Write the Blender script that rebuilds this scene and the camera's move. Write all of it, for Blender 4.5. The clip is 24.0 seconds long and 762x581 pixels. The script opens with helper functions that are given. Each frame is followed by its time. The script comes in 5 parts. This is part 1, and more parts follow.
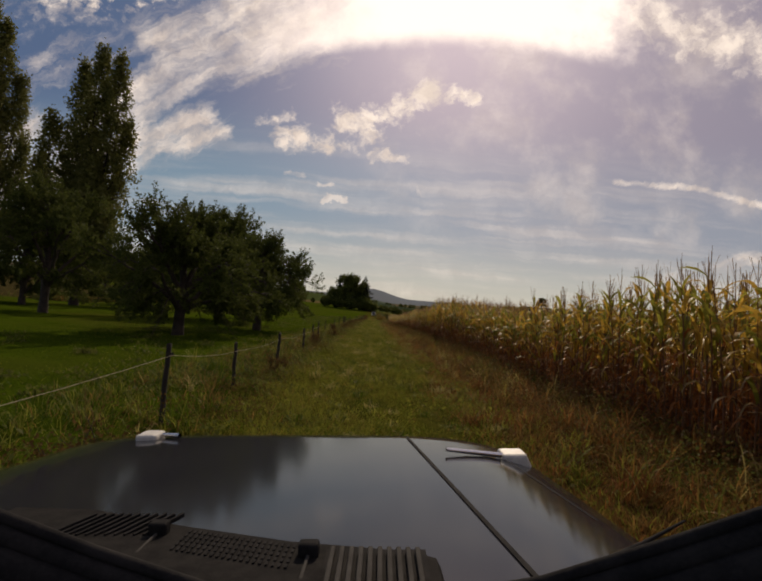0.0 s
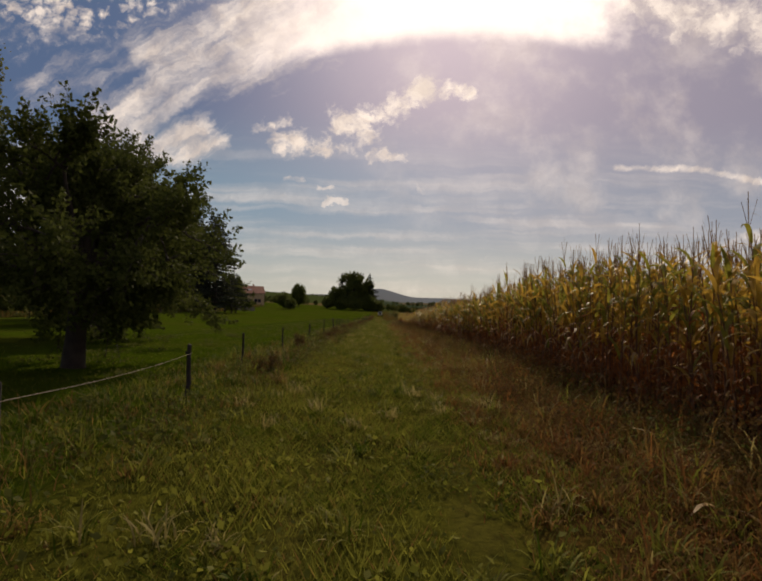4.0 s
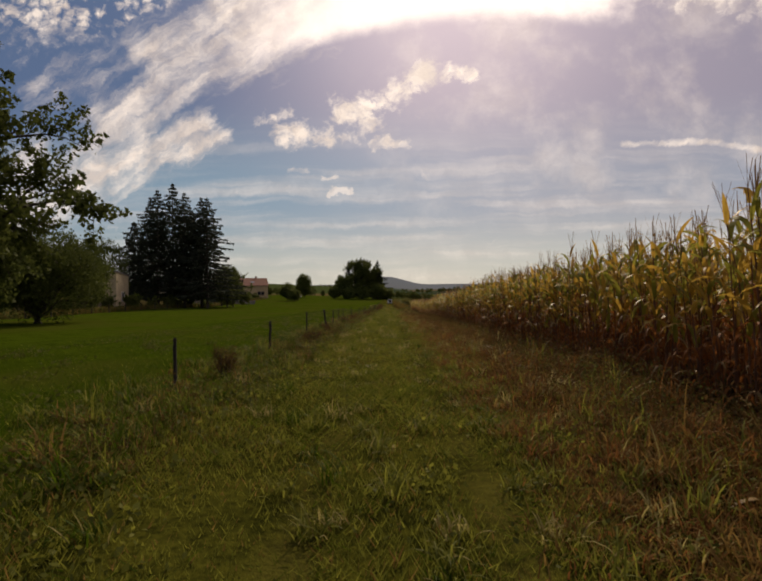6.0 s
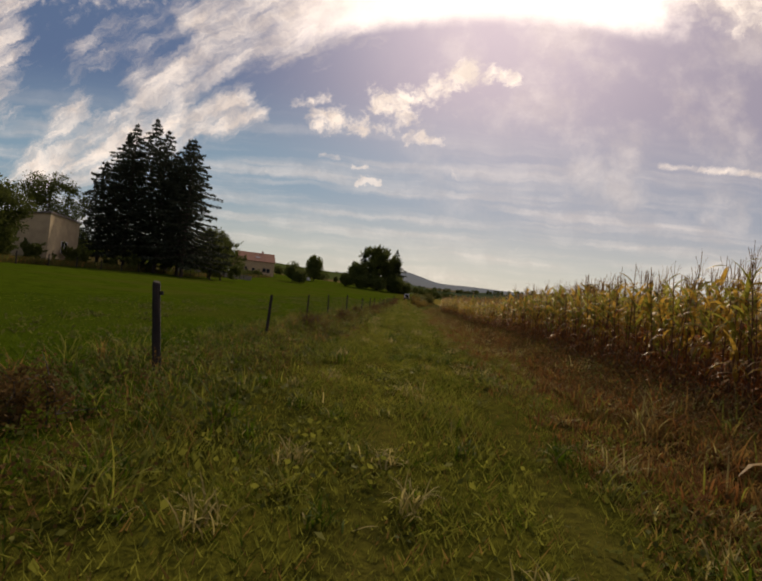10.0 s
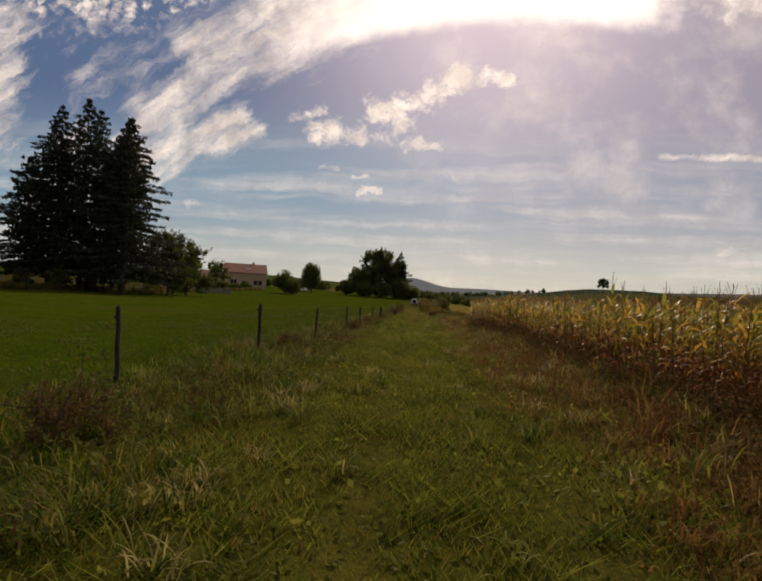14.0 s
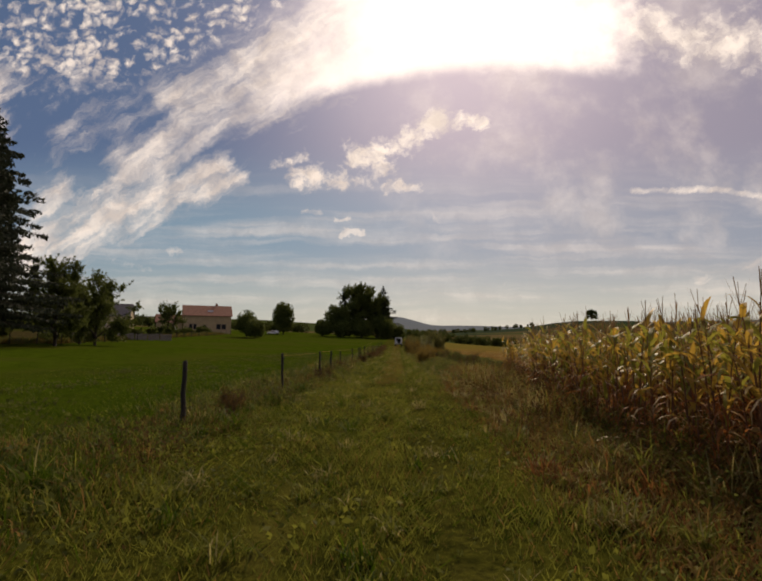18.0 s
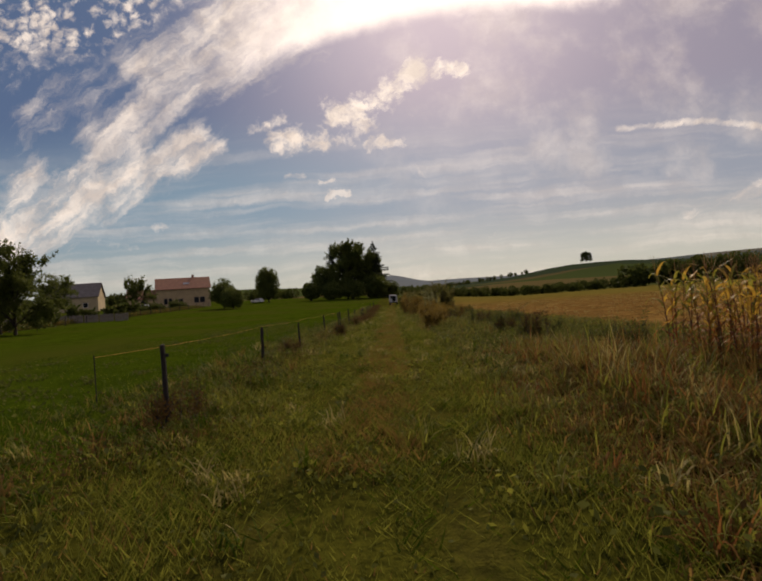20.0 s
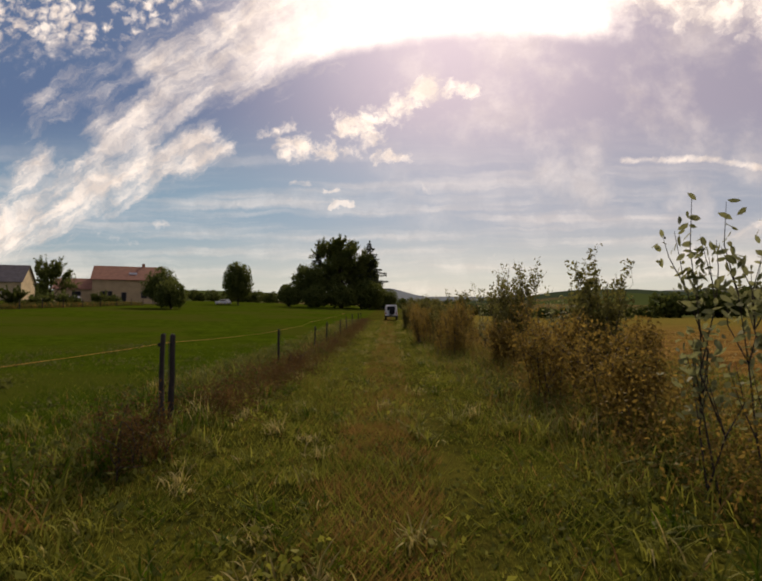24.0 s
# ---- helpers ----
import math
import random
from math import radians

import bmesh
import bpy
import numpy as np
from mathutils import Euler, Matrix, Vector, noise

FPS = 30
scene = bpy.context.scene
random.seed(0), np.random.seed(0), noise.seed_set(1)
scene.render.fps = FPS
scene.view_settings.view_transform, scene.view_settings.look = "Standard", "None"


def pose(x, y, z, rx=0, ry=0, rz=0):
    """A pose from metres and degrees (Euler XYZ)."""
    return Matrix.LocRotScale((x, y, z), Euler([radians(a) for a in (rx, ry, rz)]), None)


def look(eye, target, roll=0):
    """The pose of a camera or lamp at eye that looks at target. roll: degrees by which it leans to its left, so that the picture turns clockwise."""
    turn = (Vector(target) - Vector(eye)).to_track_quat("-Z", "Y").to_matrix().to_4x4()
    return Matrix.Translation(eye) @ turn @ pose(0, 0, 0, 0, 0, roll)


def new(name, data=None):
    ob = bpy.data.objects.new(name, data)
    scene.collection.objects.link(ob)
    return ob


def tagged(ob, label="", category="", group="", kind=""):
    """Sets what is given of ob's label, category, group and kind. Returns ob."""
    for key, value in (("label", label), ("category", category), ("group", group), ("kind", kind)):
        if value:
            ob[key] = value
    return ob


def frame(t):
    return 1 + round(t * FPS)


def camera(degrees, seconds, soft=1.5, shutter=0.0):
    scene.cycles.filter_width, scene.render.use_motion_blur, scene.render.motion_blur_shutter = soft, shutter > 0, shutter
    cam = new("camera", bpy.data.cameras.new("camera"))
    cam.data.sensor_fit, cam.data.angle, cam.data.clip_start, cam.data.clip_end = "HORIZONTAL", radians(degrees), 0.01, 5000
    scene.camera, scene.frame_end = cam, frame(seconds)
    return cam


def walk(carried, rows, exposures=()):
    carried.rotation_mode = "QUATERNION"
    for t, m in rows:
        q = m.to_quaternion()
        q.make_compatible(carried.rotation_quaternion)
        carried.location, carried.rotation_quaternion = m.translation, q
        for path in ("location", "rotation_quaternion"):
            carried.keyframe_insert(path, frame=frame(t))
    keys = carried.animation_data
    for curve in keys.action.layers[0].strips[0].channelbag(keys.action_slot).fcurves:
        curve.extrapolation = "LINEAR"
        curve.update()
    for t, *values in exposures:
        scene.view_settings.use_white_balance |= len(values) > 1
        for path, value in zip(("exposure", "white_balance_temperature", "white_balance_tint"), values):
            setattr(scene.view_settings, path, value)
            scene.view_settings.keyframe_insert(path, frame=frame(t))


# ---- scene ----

# ---- camera ----
# seconds, x, y, z, yaw, pitch, lean
PATH = [
    (0.0, -0.415, 0.011, 1.674, -0.92, 2.95, 4.62),
    (0.5, -0.094, 2.249, 1.529, -0.71, 1.21, 2.41),
    (1.0, 0.182, 4.550, 1.419, -0.69, 2.15, 2.70),
    (1.5, 0.369, 6.923, 1.376, -0.71, 2.08, 0.31),
    (2.0, 0.467, 9.297, 1.373, -0.28, 2.16, -0.75),
    (2.5, 0.513, 11.706, 1.388, -0.12, 1.85, -1.20),
    (4.5, -0.087, 23.139, 1.637, -0.24, 3.08, 1.87),
    (5.0, -0.031, 26.190, 1.625, -0.39, 2.83, -1.63),
    (5.5, 0.005, 29.209, 1.599, 0.14, 1.46, -1.49),
    (6.0, 0.034, 32.216, 1.565, 0.82, 1.51, -0.94),
    (6.5, 0.045, 35.197, 1.518, -0.07, 1.94, -1.30),
    (7.0, 0.030, 38.274, 1.482, 1.79, 0.98, 1.01),
    (7.5, -0.021, 41.360, 1.442, 1.67, 0.76, -0.01),
    (8.0, -0.101, 44.437, 1.419, 0.47, 1.65, 1.82),
    (8.5, -0.224, 47.416, 1.402, 1.34, 2.37, 1.61),
    (9.0, -0.353, 50.246, 1.390, 1.87, 2.35, 2.45),
    (9.5, -0.436, 52.961, 1.378, 2.16, 2.06, 1.32),
    (10.0, -0.531, 55.487, 1.362, 2.66, 0.69, 5.93),
    (10.5, -0.614, 57.877, 1.353, 0.54, 4.40, 5.94),
    (12.5, -0.085, 67.421, 1.361, -2.98, 3.63, -2.25),
    (13.0, -0.087, 70.251, 1.364, -0.94, 3.69, -4.37),
    (13.5, -0.199, 72.931, 1.373, 2.63, 2.40, -1.20),
    (14.0, -0.353, 75.399, 1.381, 3.55, 1.53, 2.55),
    (14.5, -0.423, 77.790, 1.387, 1.96, 2.88, 4.20),
    (15.0, -0.356, 80.169, 1.384, 2.23, 2.66, 2.71),
    (15.5, -0.244, 82.431, 1.368, 1.63, 2.31, 0.93),
    (16.0, -0.072, 84.767, 1.340, 0.61, 1.73, 1.04),
    (16.5, 0.116, 87.347, 1.321, -0.29, 1.44, -1.33),
    (17.0, 0.248, 90.131, 1.328, 0.14, 2.27, 0.62),
    (17.5, 0.326, 93.127, 1.378, 1.48, 2.87, 2.87),
    (18.0, 0.386, 96.281, 1.428, 1.98, 6.33, 0.18),
    (18.5, 0.429, 99.527, 1.470, 1.51, 3.89, -0.67),
    (19.0, 0.500, 102.884, 1.477, 2.10, 1.79, -5.06),
    (19.5, 0.500, 106.188, 1.469, 1.80, 1.56, -5.05),
    (21.5, 0.014, 120.899, 1.451, -0.91, 2.44, -0.91),
    (22.0, 0.043, 124.551, 1.453, -1.10, 4.37, 0.21),
    (22.5, 0.120, 128.327, 1.444, -0.78, 0.47, 0.10),
    (23.0, 0.178, 132.190, 1.444, 0.18, 2.47, -0.89),
    (23.5, 0.201, 136.095, 1.471, 0.84, 3.10, -1.26),
    (24.0, 0.190, 139.985, 1.513, 0.83, 3.03, -0.38),
]


def aim(x, y, z, yaw, pitch, lean):
    a, b = radians(yaw), radians(pitch)
    way = Vector((-math.sin(a) * math.cos(b), math.cos(a) * math.cos(b), math.sin(b)))
    eye = Vector((x, y, z))
    return look(eye, eye + way, lean)


cam = camera(76.19, 24.0, soft=2.1)
EXPOSURE = [(t, e, 7600, 18) for t, e in ((0, -0.3), (2.5, -0.25), (5, -0.22), (7.5, -0.05), (10, -0.08), (12.5, -0.4), (13.2, -0.4), (14, -0.12), (19, -0.2), (21.5, -0.13), (23, 0.02), (24, 0.07))]
walk(cam, [(r[0], aim(*r[1:])) for r in PATH], EXPOSURE)

# ---- world and sun ----
SUN_AZ, SUN_EL = radians(8.0), radians(37.0)   # azimuth to the right of straight ahead


def math_node(tree, op, a, b=None, clamp=False):
    n = tree.nodes.new("ShaderNodeMath")
    n.operation, n.use_clamp = op, clamp
    for i, s in enumerate((a, b)):
        if s is None:
            continue
        if isinstance(s, (int, float)):
            n.inputs[i].default_value = s
        else:
            tree.links.new(s, n.inputs[i])
    return n.outputs[0]


def remap(tree, s, lo, hi, a=0.0, b=1.0):
    n = tree.nodes.new("ShaderNodeMapRange")
    n.interpolation_type = "SMOOTHSTEP"
    tree.links.new(s, n.inputs[0])
    for i, val in enumerate((lo, hi, a, b)):
        n.inputs[i + 1].default_value = val
    return n.outputs[0]


def mixc(tree, fac, a, b):
    n = tree.nodes.new("ShaderNodeMix")
    n.data_type = "RGBA"
    for s, i in ((fac, 0), (a, 6), (b, 7)):
        if hasattr(s, "is_linked"):
            tree.links.new(s, n.inputs[i])
        elif isinstance(s, (int, float)):
            n.inputs[i].default_value = s
        else:
            n.inputs[i].default_value = (*s, 1)
    return n.outputs[2]


def noise_tex(tree, vec, scale, detail=4.0, rough=0.55, dist=0.0):
    n = tree.nodes.new("ShaderNodeTexNoise")
    n.inputs["Scale"].default_value, n.inputs["Detail"].default_value = scale, detail
    n.inputs["Roughness"].default_value, n.inputs["Distortion"].default_value = rough, dist
    if vec is not None:
        tree.links.new(vec, n.inputs["Vector"])
    return n.outputs[0]


def build_world():
    w = bpy.data.worlds.new("sky")
    scene.world = w
    w.use_nodes = True
    t = w.node_tree
    t.nodes.clear()
    sky = t.nodes.new("ShaderNodeTexSky")
    sky.sky_type, sky.sun_disc = "NISHITA", False
    sky.sun_elevation, sky.sun_rotation = SUN_EL, SUN_AZ
    sky.air_density, sky.dust_density, sky.ozone_density = 1.0, 0.6, 1.5
    geo = t.nodes.new("ShaderNodeTexCoord")
    direction = geo.outputs["Generated"]
    sep = t.nodes.new("ShaderNodeSeparateXYZ")
    t.links.new(direction, sep.inputs[0])
    X, Y, Z = sep.outputs

    def vec(op, a, b=None, out=0):
        n = t.nodes.new("ShaderNodeVectorMath")
        n.operation = op
        for i, s in enumerate((a, b)):
            if s is None:
                continue
            if isinstance(s, tuple):
                n.inputs[i].default_value = s
            else:
                t.links.new(s, n.inputs[i])
        return n.outputs[out]

    def scaled(v, s):
        n = t.nodes.new("ShaderNodeVectorMath")
        n.operation = "SCALE"
        if isinstance(v, tuple):
            n.inputs[0].default_value = v
        else:
            t.links.new(v, n.inputs[0])
        if isinstance(s, (int, float)):
            n.inputs["Scale"].default_value = s
        else:
            t.links.new(s, n.inputs["Scale"])
        return n.outputs[0]

    mul = lambda a, b: math_node(t, "MULTIPLY", a, b)
    big = lambda a, b: math_node(t, "MAXIMUM", a, b)
    # slope coordinates: across and up, for one step ahead
    ahead = big(Y, 0.08)
    u, v = math_node(t, "DIVIDE", X, ahead), math_node(t, "DIVIDE", Z, ahead)
    comb = t.nodes.new("ShaderNodeCombineXYZ")
    t.links.new(u, comb.inputs[0]), t.links.new(v, comb.inputs[1])
    flat = comb.outputs[0]

    def colour_noise(scale, detail, rough=0.6):
        n = t.nodes.new("ShaderNodeTexNoise")
        n.inputs["Scale"].default_value, n.inputs["Detail"].default_value, n.inputs["Roughness"].default_value = scale, detail, rough
        t.links.new(flat, n.inputs["Vector"])
        return scaled(vec("SUBTRACT", n.outputs["Color"], (0.5, 0.5, 0.5)), 1.0)
    warp = vec("ADD", flat, vec("ADD", scaled(colour_noise(3.0, 2), 0.07), scaled(colour_noise(14.0, 5, 0.7), 0.06)))
    warp = vec("MULTIPLY", warp, (1.0, 1.0, 0.0))

    still = vec("MULTIPLY", vec("ADD", scaled(warp, 0.4), scaled(flat, 0.6)), (1.0, 1.0, 0.0))

    def streak(a, b, wide, power=1.0, calm=False):
        """A soft cloud along a line from a to b."""
        d = (b[0] - a[0], b[1] - a[1])
        l2 = max(d[0] ** 2 + d[1] ** 2, 1e-6)
        rel = vec("SUBTRACT", still if calm else warp, (a[0], a[1], 0.0))
        k = math_node(t, "MULTIPLY", vec("DOT_PRODUCT", rel, (d[0] / l2, d[1] / l2, 0.0), 1), 1.0, True)
        off = vec("SUBTRACT", rel, scaled((d[0], d[1], 0.0), k))
        return mul(remap(t, vec("LENGTH", off, None, 1), wide * 1.75, 0.0), power)

    def eaten(mask, grain, amount, lo, hi):
        """Cloud cover: a soft mask with its edges torn by noise."""
        return remap(t, math_node(t, "ADD", mask, mul(math_node(t, "SUBTRACT", grain, 0.5), amount)), lo, hi)

    def group(rows):
        out = None
        for r in rows:
            m = streak(*r)
            out = m if out is None else big(out, m)
        return out
    turn = t.nodes.new("ShaderNodeMapping")
    turn.inputs["Rotation"].default_value = (0, 0, radians(-33))
    t.links.new(warp, turn.inputs[0])
    stretch = t.nodes.new("ShaderNodeMapping")
    stretch.inputs["Scale"].default_value = (2.6, 13.0, 1)
    t.links.new(turn.outputs[0], stretch.inputs[0])
    fibre = noise_tex(t, stretch.outputs[0], 2.4, 9, 0.66)
    puff = noise_tex(t, warp, 16.0, 6, 0.62)
    level = t.nodes.new("ShaderNodeMapping")
    level.inputs["Scale"].default_value = (1.3, 19.0, 1)
    t.links.new(still, level.inputs[0])
    sheet = noise_tex(t, level.outputs[0], 1.5, 6, 0.55)
    # combed streaks that rise from the left towards the sun
    MAIN = [((-0.80, 0.185), (-0.687, 0.246), 0.085, 0.95), ((-0.687, 0.246), (-0.594, 0.288), 0.085, 1.0), ((-0.594, 0.288), (-0.51, 0.32), 0.075, 1.0), ((-0.51, 0.32), (-0.391, 0.378), 0.038, 1.0),
            ((-0.51, 0.304), (-0.342, 0.345), 0.03, 1.0), ((-0.781, 0.289), (-0.726, 0.338), 0.042, 0.9), ((-0.701, 0.30), (-0.682, 0.332), 0.02, 0.7), ((-0.95, 0.36), (-0.93, 0.56), 0.10, 0.9)]
    BAND = [((-0.583, 0.38), (-0.464, 0.456), 0.06, 0.95), ((-0.464, 0.456), (-0.338, 0.526), 0.075, 1.0), ((-0.338, 0.526), (-0.19, 0.60), 0.085, 1.0), ((-0.19, 0.60), (-0.062, 0.67), 0.09, 1.0),
            ((-0.70, 0.455), (-0.50, 0.534), 0.065, 0.6), ((-0.50, 0.534), (-0.319, 0.616), 0.07, 0.85), ((-0.319, 0.616), (-0.16, 0.70), 0.09, 1.0)]
    wisp = math_node(t, "ADD", mul(fibre, 0.65), mul(noise_tex(t, warp, 11.0, 6, 0.62), 0.35))
    combed = mul(big(eaten(group(MAIN), wisp, 3.0, 0.25, 1.35), eaten(group(BAND), wisp, 2.8, 0.22, 1.5)), 0.9)
    CUMULUS = [((-0.27, 0.382), (-0.198, 0.392), 0.022, 0.8), ((-0.211, 0.347), (-0.127, 0.34), 0.032, 1.0), ((-0.102, 0.342), (-0.07, 0.335), 0.016, 0.8), ((-0.086, 0.397), (-0.04, 0.375), 0.045, 1.0),
               ((-0.05, 0.412), (0.023, 0.417), 0.036, 0.85), ((-0.024, 0.329), (0.053, 0.326), 0.018, 0.9), ((0.028, 0.428), (0.091, 0.481), 0.042, 1.0), ((0.064, 0.471), (0.127, 0.481), 0.03, 1.0),
               ((0.153, 0.475), (0.179, 0.475), 0.027, 0.9), ((0.115, 0.394), (0.136, 0.393), 0.016, 0.5), ((0.05, 0.36), (0.14, 0.37), 0.03, 0.3)]
    SMALL = [((-0.202, 0.27), (-0.168, 0.268), 0.011, 0.8), ((-0.132, 0.26), (-0.105, 0.262), 0.009, 0.8), ((-0.115, 0.234), (-0.075, 0.238), 0.010, 0.9), ((0.078, 0.26), (0.093, 0.261), 0.012, 0.6),
             ((-0.488, 0.196), (-0.462, 0.201), 0.016, 0.7), ((-0.624, 0.18), (-0.523, 0.161), 0.016, 0.6), ((-0.349, 0.234), (-0.183, 0.243), 0.018, 0.4)]
    fine = noise_tex(t, warp, 30.0, 6, 0.65)
    bright = eaten(group(CUMULUS), math_node(t, "ADD", mul(fine, 0.6), mul(fibre, 0.4)), 3.0, 0.42, 1.25)
    bright = big(bright, mul(eaten(group(SMALL), math_node(t, "ADD", mul(fine, 0.4), mul(sheet, 0.6)), 2.4, 0.34, 1.0), 0.62))
    trail = mul(eaten(group([((0.487, 0.318), (0.587, 0.322), 0.010, 0.8, True), ((0.587, 0.322), (0.685, 0.322), 0.013, 0.95, True), ((0.685, 0.32), (0.90, 0.275), 0.012, 0.85, True), ((0.613, 0.131), (0.80, 0.19), 0.024, 0.65, True),
                       ((0.593, 0.119), (0.80, 0.118), 0.018, 0.4, True)]), wisp, 2.4, 0.3, 1.2), 0.9)
    upper = eaten(group([((0.52, 0.69), (0.629, 0.668), 0.075, 0.95), ((0.629, 0.668), (0.75, 0.645), 0.085, 0.95), ((0.75, 0.65), (1.0, 0.60), 0.10, 0.9), ((0.42, 0.66), (0.586, 0.632), 0.022, 0.6)]), math_node(t, "ADD", mul(puff, 0.6), mul(fibre, 0.4)), 2.6, 0.3, 1.4)
    # small rounded cloudlets high on the left
    cells = t.nodes.new("ShaderNodeTexVoronoi")
    cells.inputs["Scale"].default_value = 44.0
    wobble = vec("ADD", flat, vec("ADD", scaled(colour_noise(9.0, 2), 0.05), scaled(colour_noise(40.0, 3, 0.7), 0.022)))
    t.links.new(vec("MULTIPLY", wobble, (1.0, 1.25, 0.0)), cells.inputs["Vector"])
    dense = noise_tex(t, vec("MULTIPLY", flat, (1.0, 1.0, 0.0)), 6.0, 3, 0.6)
    lumps = math_node(t, "ADD", mul(math_node(t, "SUBTRACT", 0.62, cells.outputs["Distance"]), 0.8), mul(math_node(t, "SUBTRACT", noise_tex(t, wobble, 52.0, 5, 0.65), 0.5), 1.5))
    fleece = remap(t, math_node(t, "ADD", lumps, mul(math_node(t, "SUBTRACT", dense, 0.42), 1.7)), 0.0, 0.75)
    ledge = math_node(t, "SUBTRACT", v, mul(big(math_node(t, "ADD", u, 0.55), 0.0), 0.62))
    ledge = math_node(t, "ADD", ledge, mul(math_node(t, "SUBTRACT", puff, 0.5), 0.16))
    fleece = mul(fleece, mul(remap(t, ledge, 0.545, 0.615), mul(remap(t, u, -0.02, -0.2), 0.85)))
    veil = mul(remap(t, sheet, 0.38, 0.72), mul(remap(t, v, 0.42, 0.22), 0.36))
    mottle = mul(remap(t, noise_tex(t, still, 5.5, 6, 0.6), 0.42, 0.70), mul(mul(remap(t, u, -0.15, 0.15), remap(t, v, 0.12, 0.24)), 0.34))
    veil = big(veil, mottle)
    front = remap(t, Y, 0.1, 0.3)
    clouds = big(big(combed, bright), big(big(trail, upper), big(fleece, veil)))
    around = mul(remap(t, noise_tex(t, direction, 2.4, 6, 0.6), 0.5, 0.7), 0.6)
    clouds = mixc(t, front, around, clouds)
    # sunlit sheet over the arc of thinner cloud
    vm = vec("DOT_PRODUCT", direction, (math.sin(SUN_AZ) * math.cos(SUN_EL), math.cos(SUN_AZ) * math.cos(SUN_EL), math.sin(SUN_EL)), 1)
    near_sun = math_node(t, "POWER", big(vm, 0.0), 22.0)
    arc = mul(math_node(t, "POWER", math_node(t, "ABSOLUTE", math_node(t, "SUBTRACT", u, 0.22)), 2.0), 0.36)
    rise = math_node(t, "ADD", math_node(t, "ADD", v, arc), mul(math_node(t, "SUBTRACT", puff, 0.5), 0.03))
    ragged = math_node(t, "ADD", u, mul(math_node(t, "SUBTRACT", noise_tex(t, flat, 5.0, 5, 0.6), 0.5), 0.4))
    glare = mul(mul(remap(t, rise, 0.575, 0.625), mul(remap(t, ragged, 0.50, 0.36), remap(t, math_node(t, "SUBTRACT", ragged, mul(v, 0.35)), -0.54, -0.24))), remap(t, vm, 0.86, 0.96))
    # clear sky under a thin lilac haze
    low = mixc(t, remap(t, u, -0.7, 0.1), (0.45, 0.55, 0.56), (0.57, 0.64, 0.63))
    mid = mixc(t, remap(t, u, -0.5, 0.5), (0.215, 0.385, 0.54), (0.34, 0.41, 0.53))
    top = mixc(t, remap(t, u, -0.55, 0.15), (0.085, 0.165, 0.34), (0.36, 0.35, 0.47))
    haze = mixc(t, remap(t, v, 0.05, 0.22), low, mid)
    haze = mixc(t, remap(t, v, 0.22, 0.46), haze, top)
    base = mixc(t, 0.75, scaled(sky.outputs[0], 0.05), haze)
    base = vec("ADD", base, scaled((0.40, 0.34, 0.36), near_sun))
    shade = mixc(t, remap(t, puff, 0.35, 0.65), (0.76, 0.71, 0.67), (1.12, 1.07, 1.0))
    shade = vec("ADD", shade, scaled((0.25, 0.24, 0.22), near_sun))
    col = mixc(t, clouds, base, shade)
    col = mixc(t, glare, col, (1.5, 1.42, 1.36))
    bg = t.nodes.new("ShaderNodeBackground")
    t.links.new(col, bg.inputs[0])
    bg.inputs[1].default_value = 1.0
    out = t.nodes.new("ShaderNodeOutputWorld")
    t.links.new(bg.outputs[0], out.inputs[0])


build_world()
sun = new("sun", bpy.data.lights.new("sun", "SUN"))
sun.data.energy, sun.data.angle, sun.data.color = 3.0, radians(1.5), (1.0, 0.90, 0.74)
sun.matrix_world = look((0, 0, 60), (-60 * math.sin(SUN_AZ) * math.cos(SUN_EL), -60 * math.cos(SUN_AZ) * math.cos(SUN_EL), 60 - 60 * math.sin(SUN_EL)))

# ---- materials ----


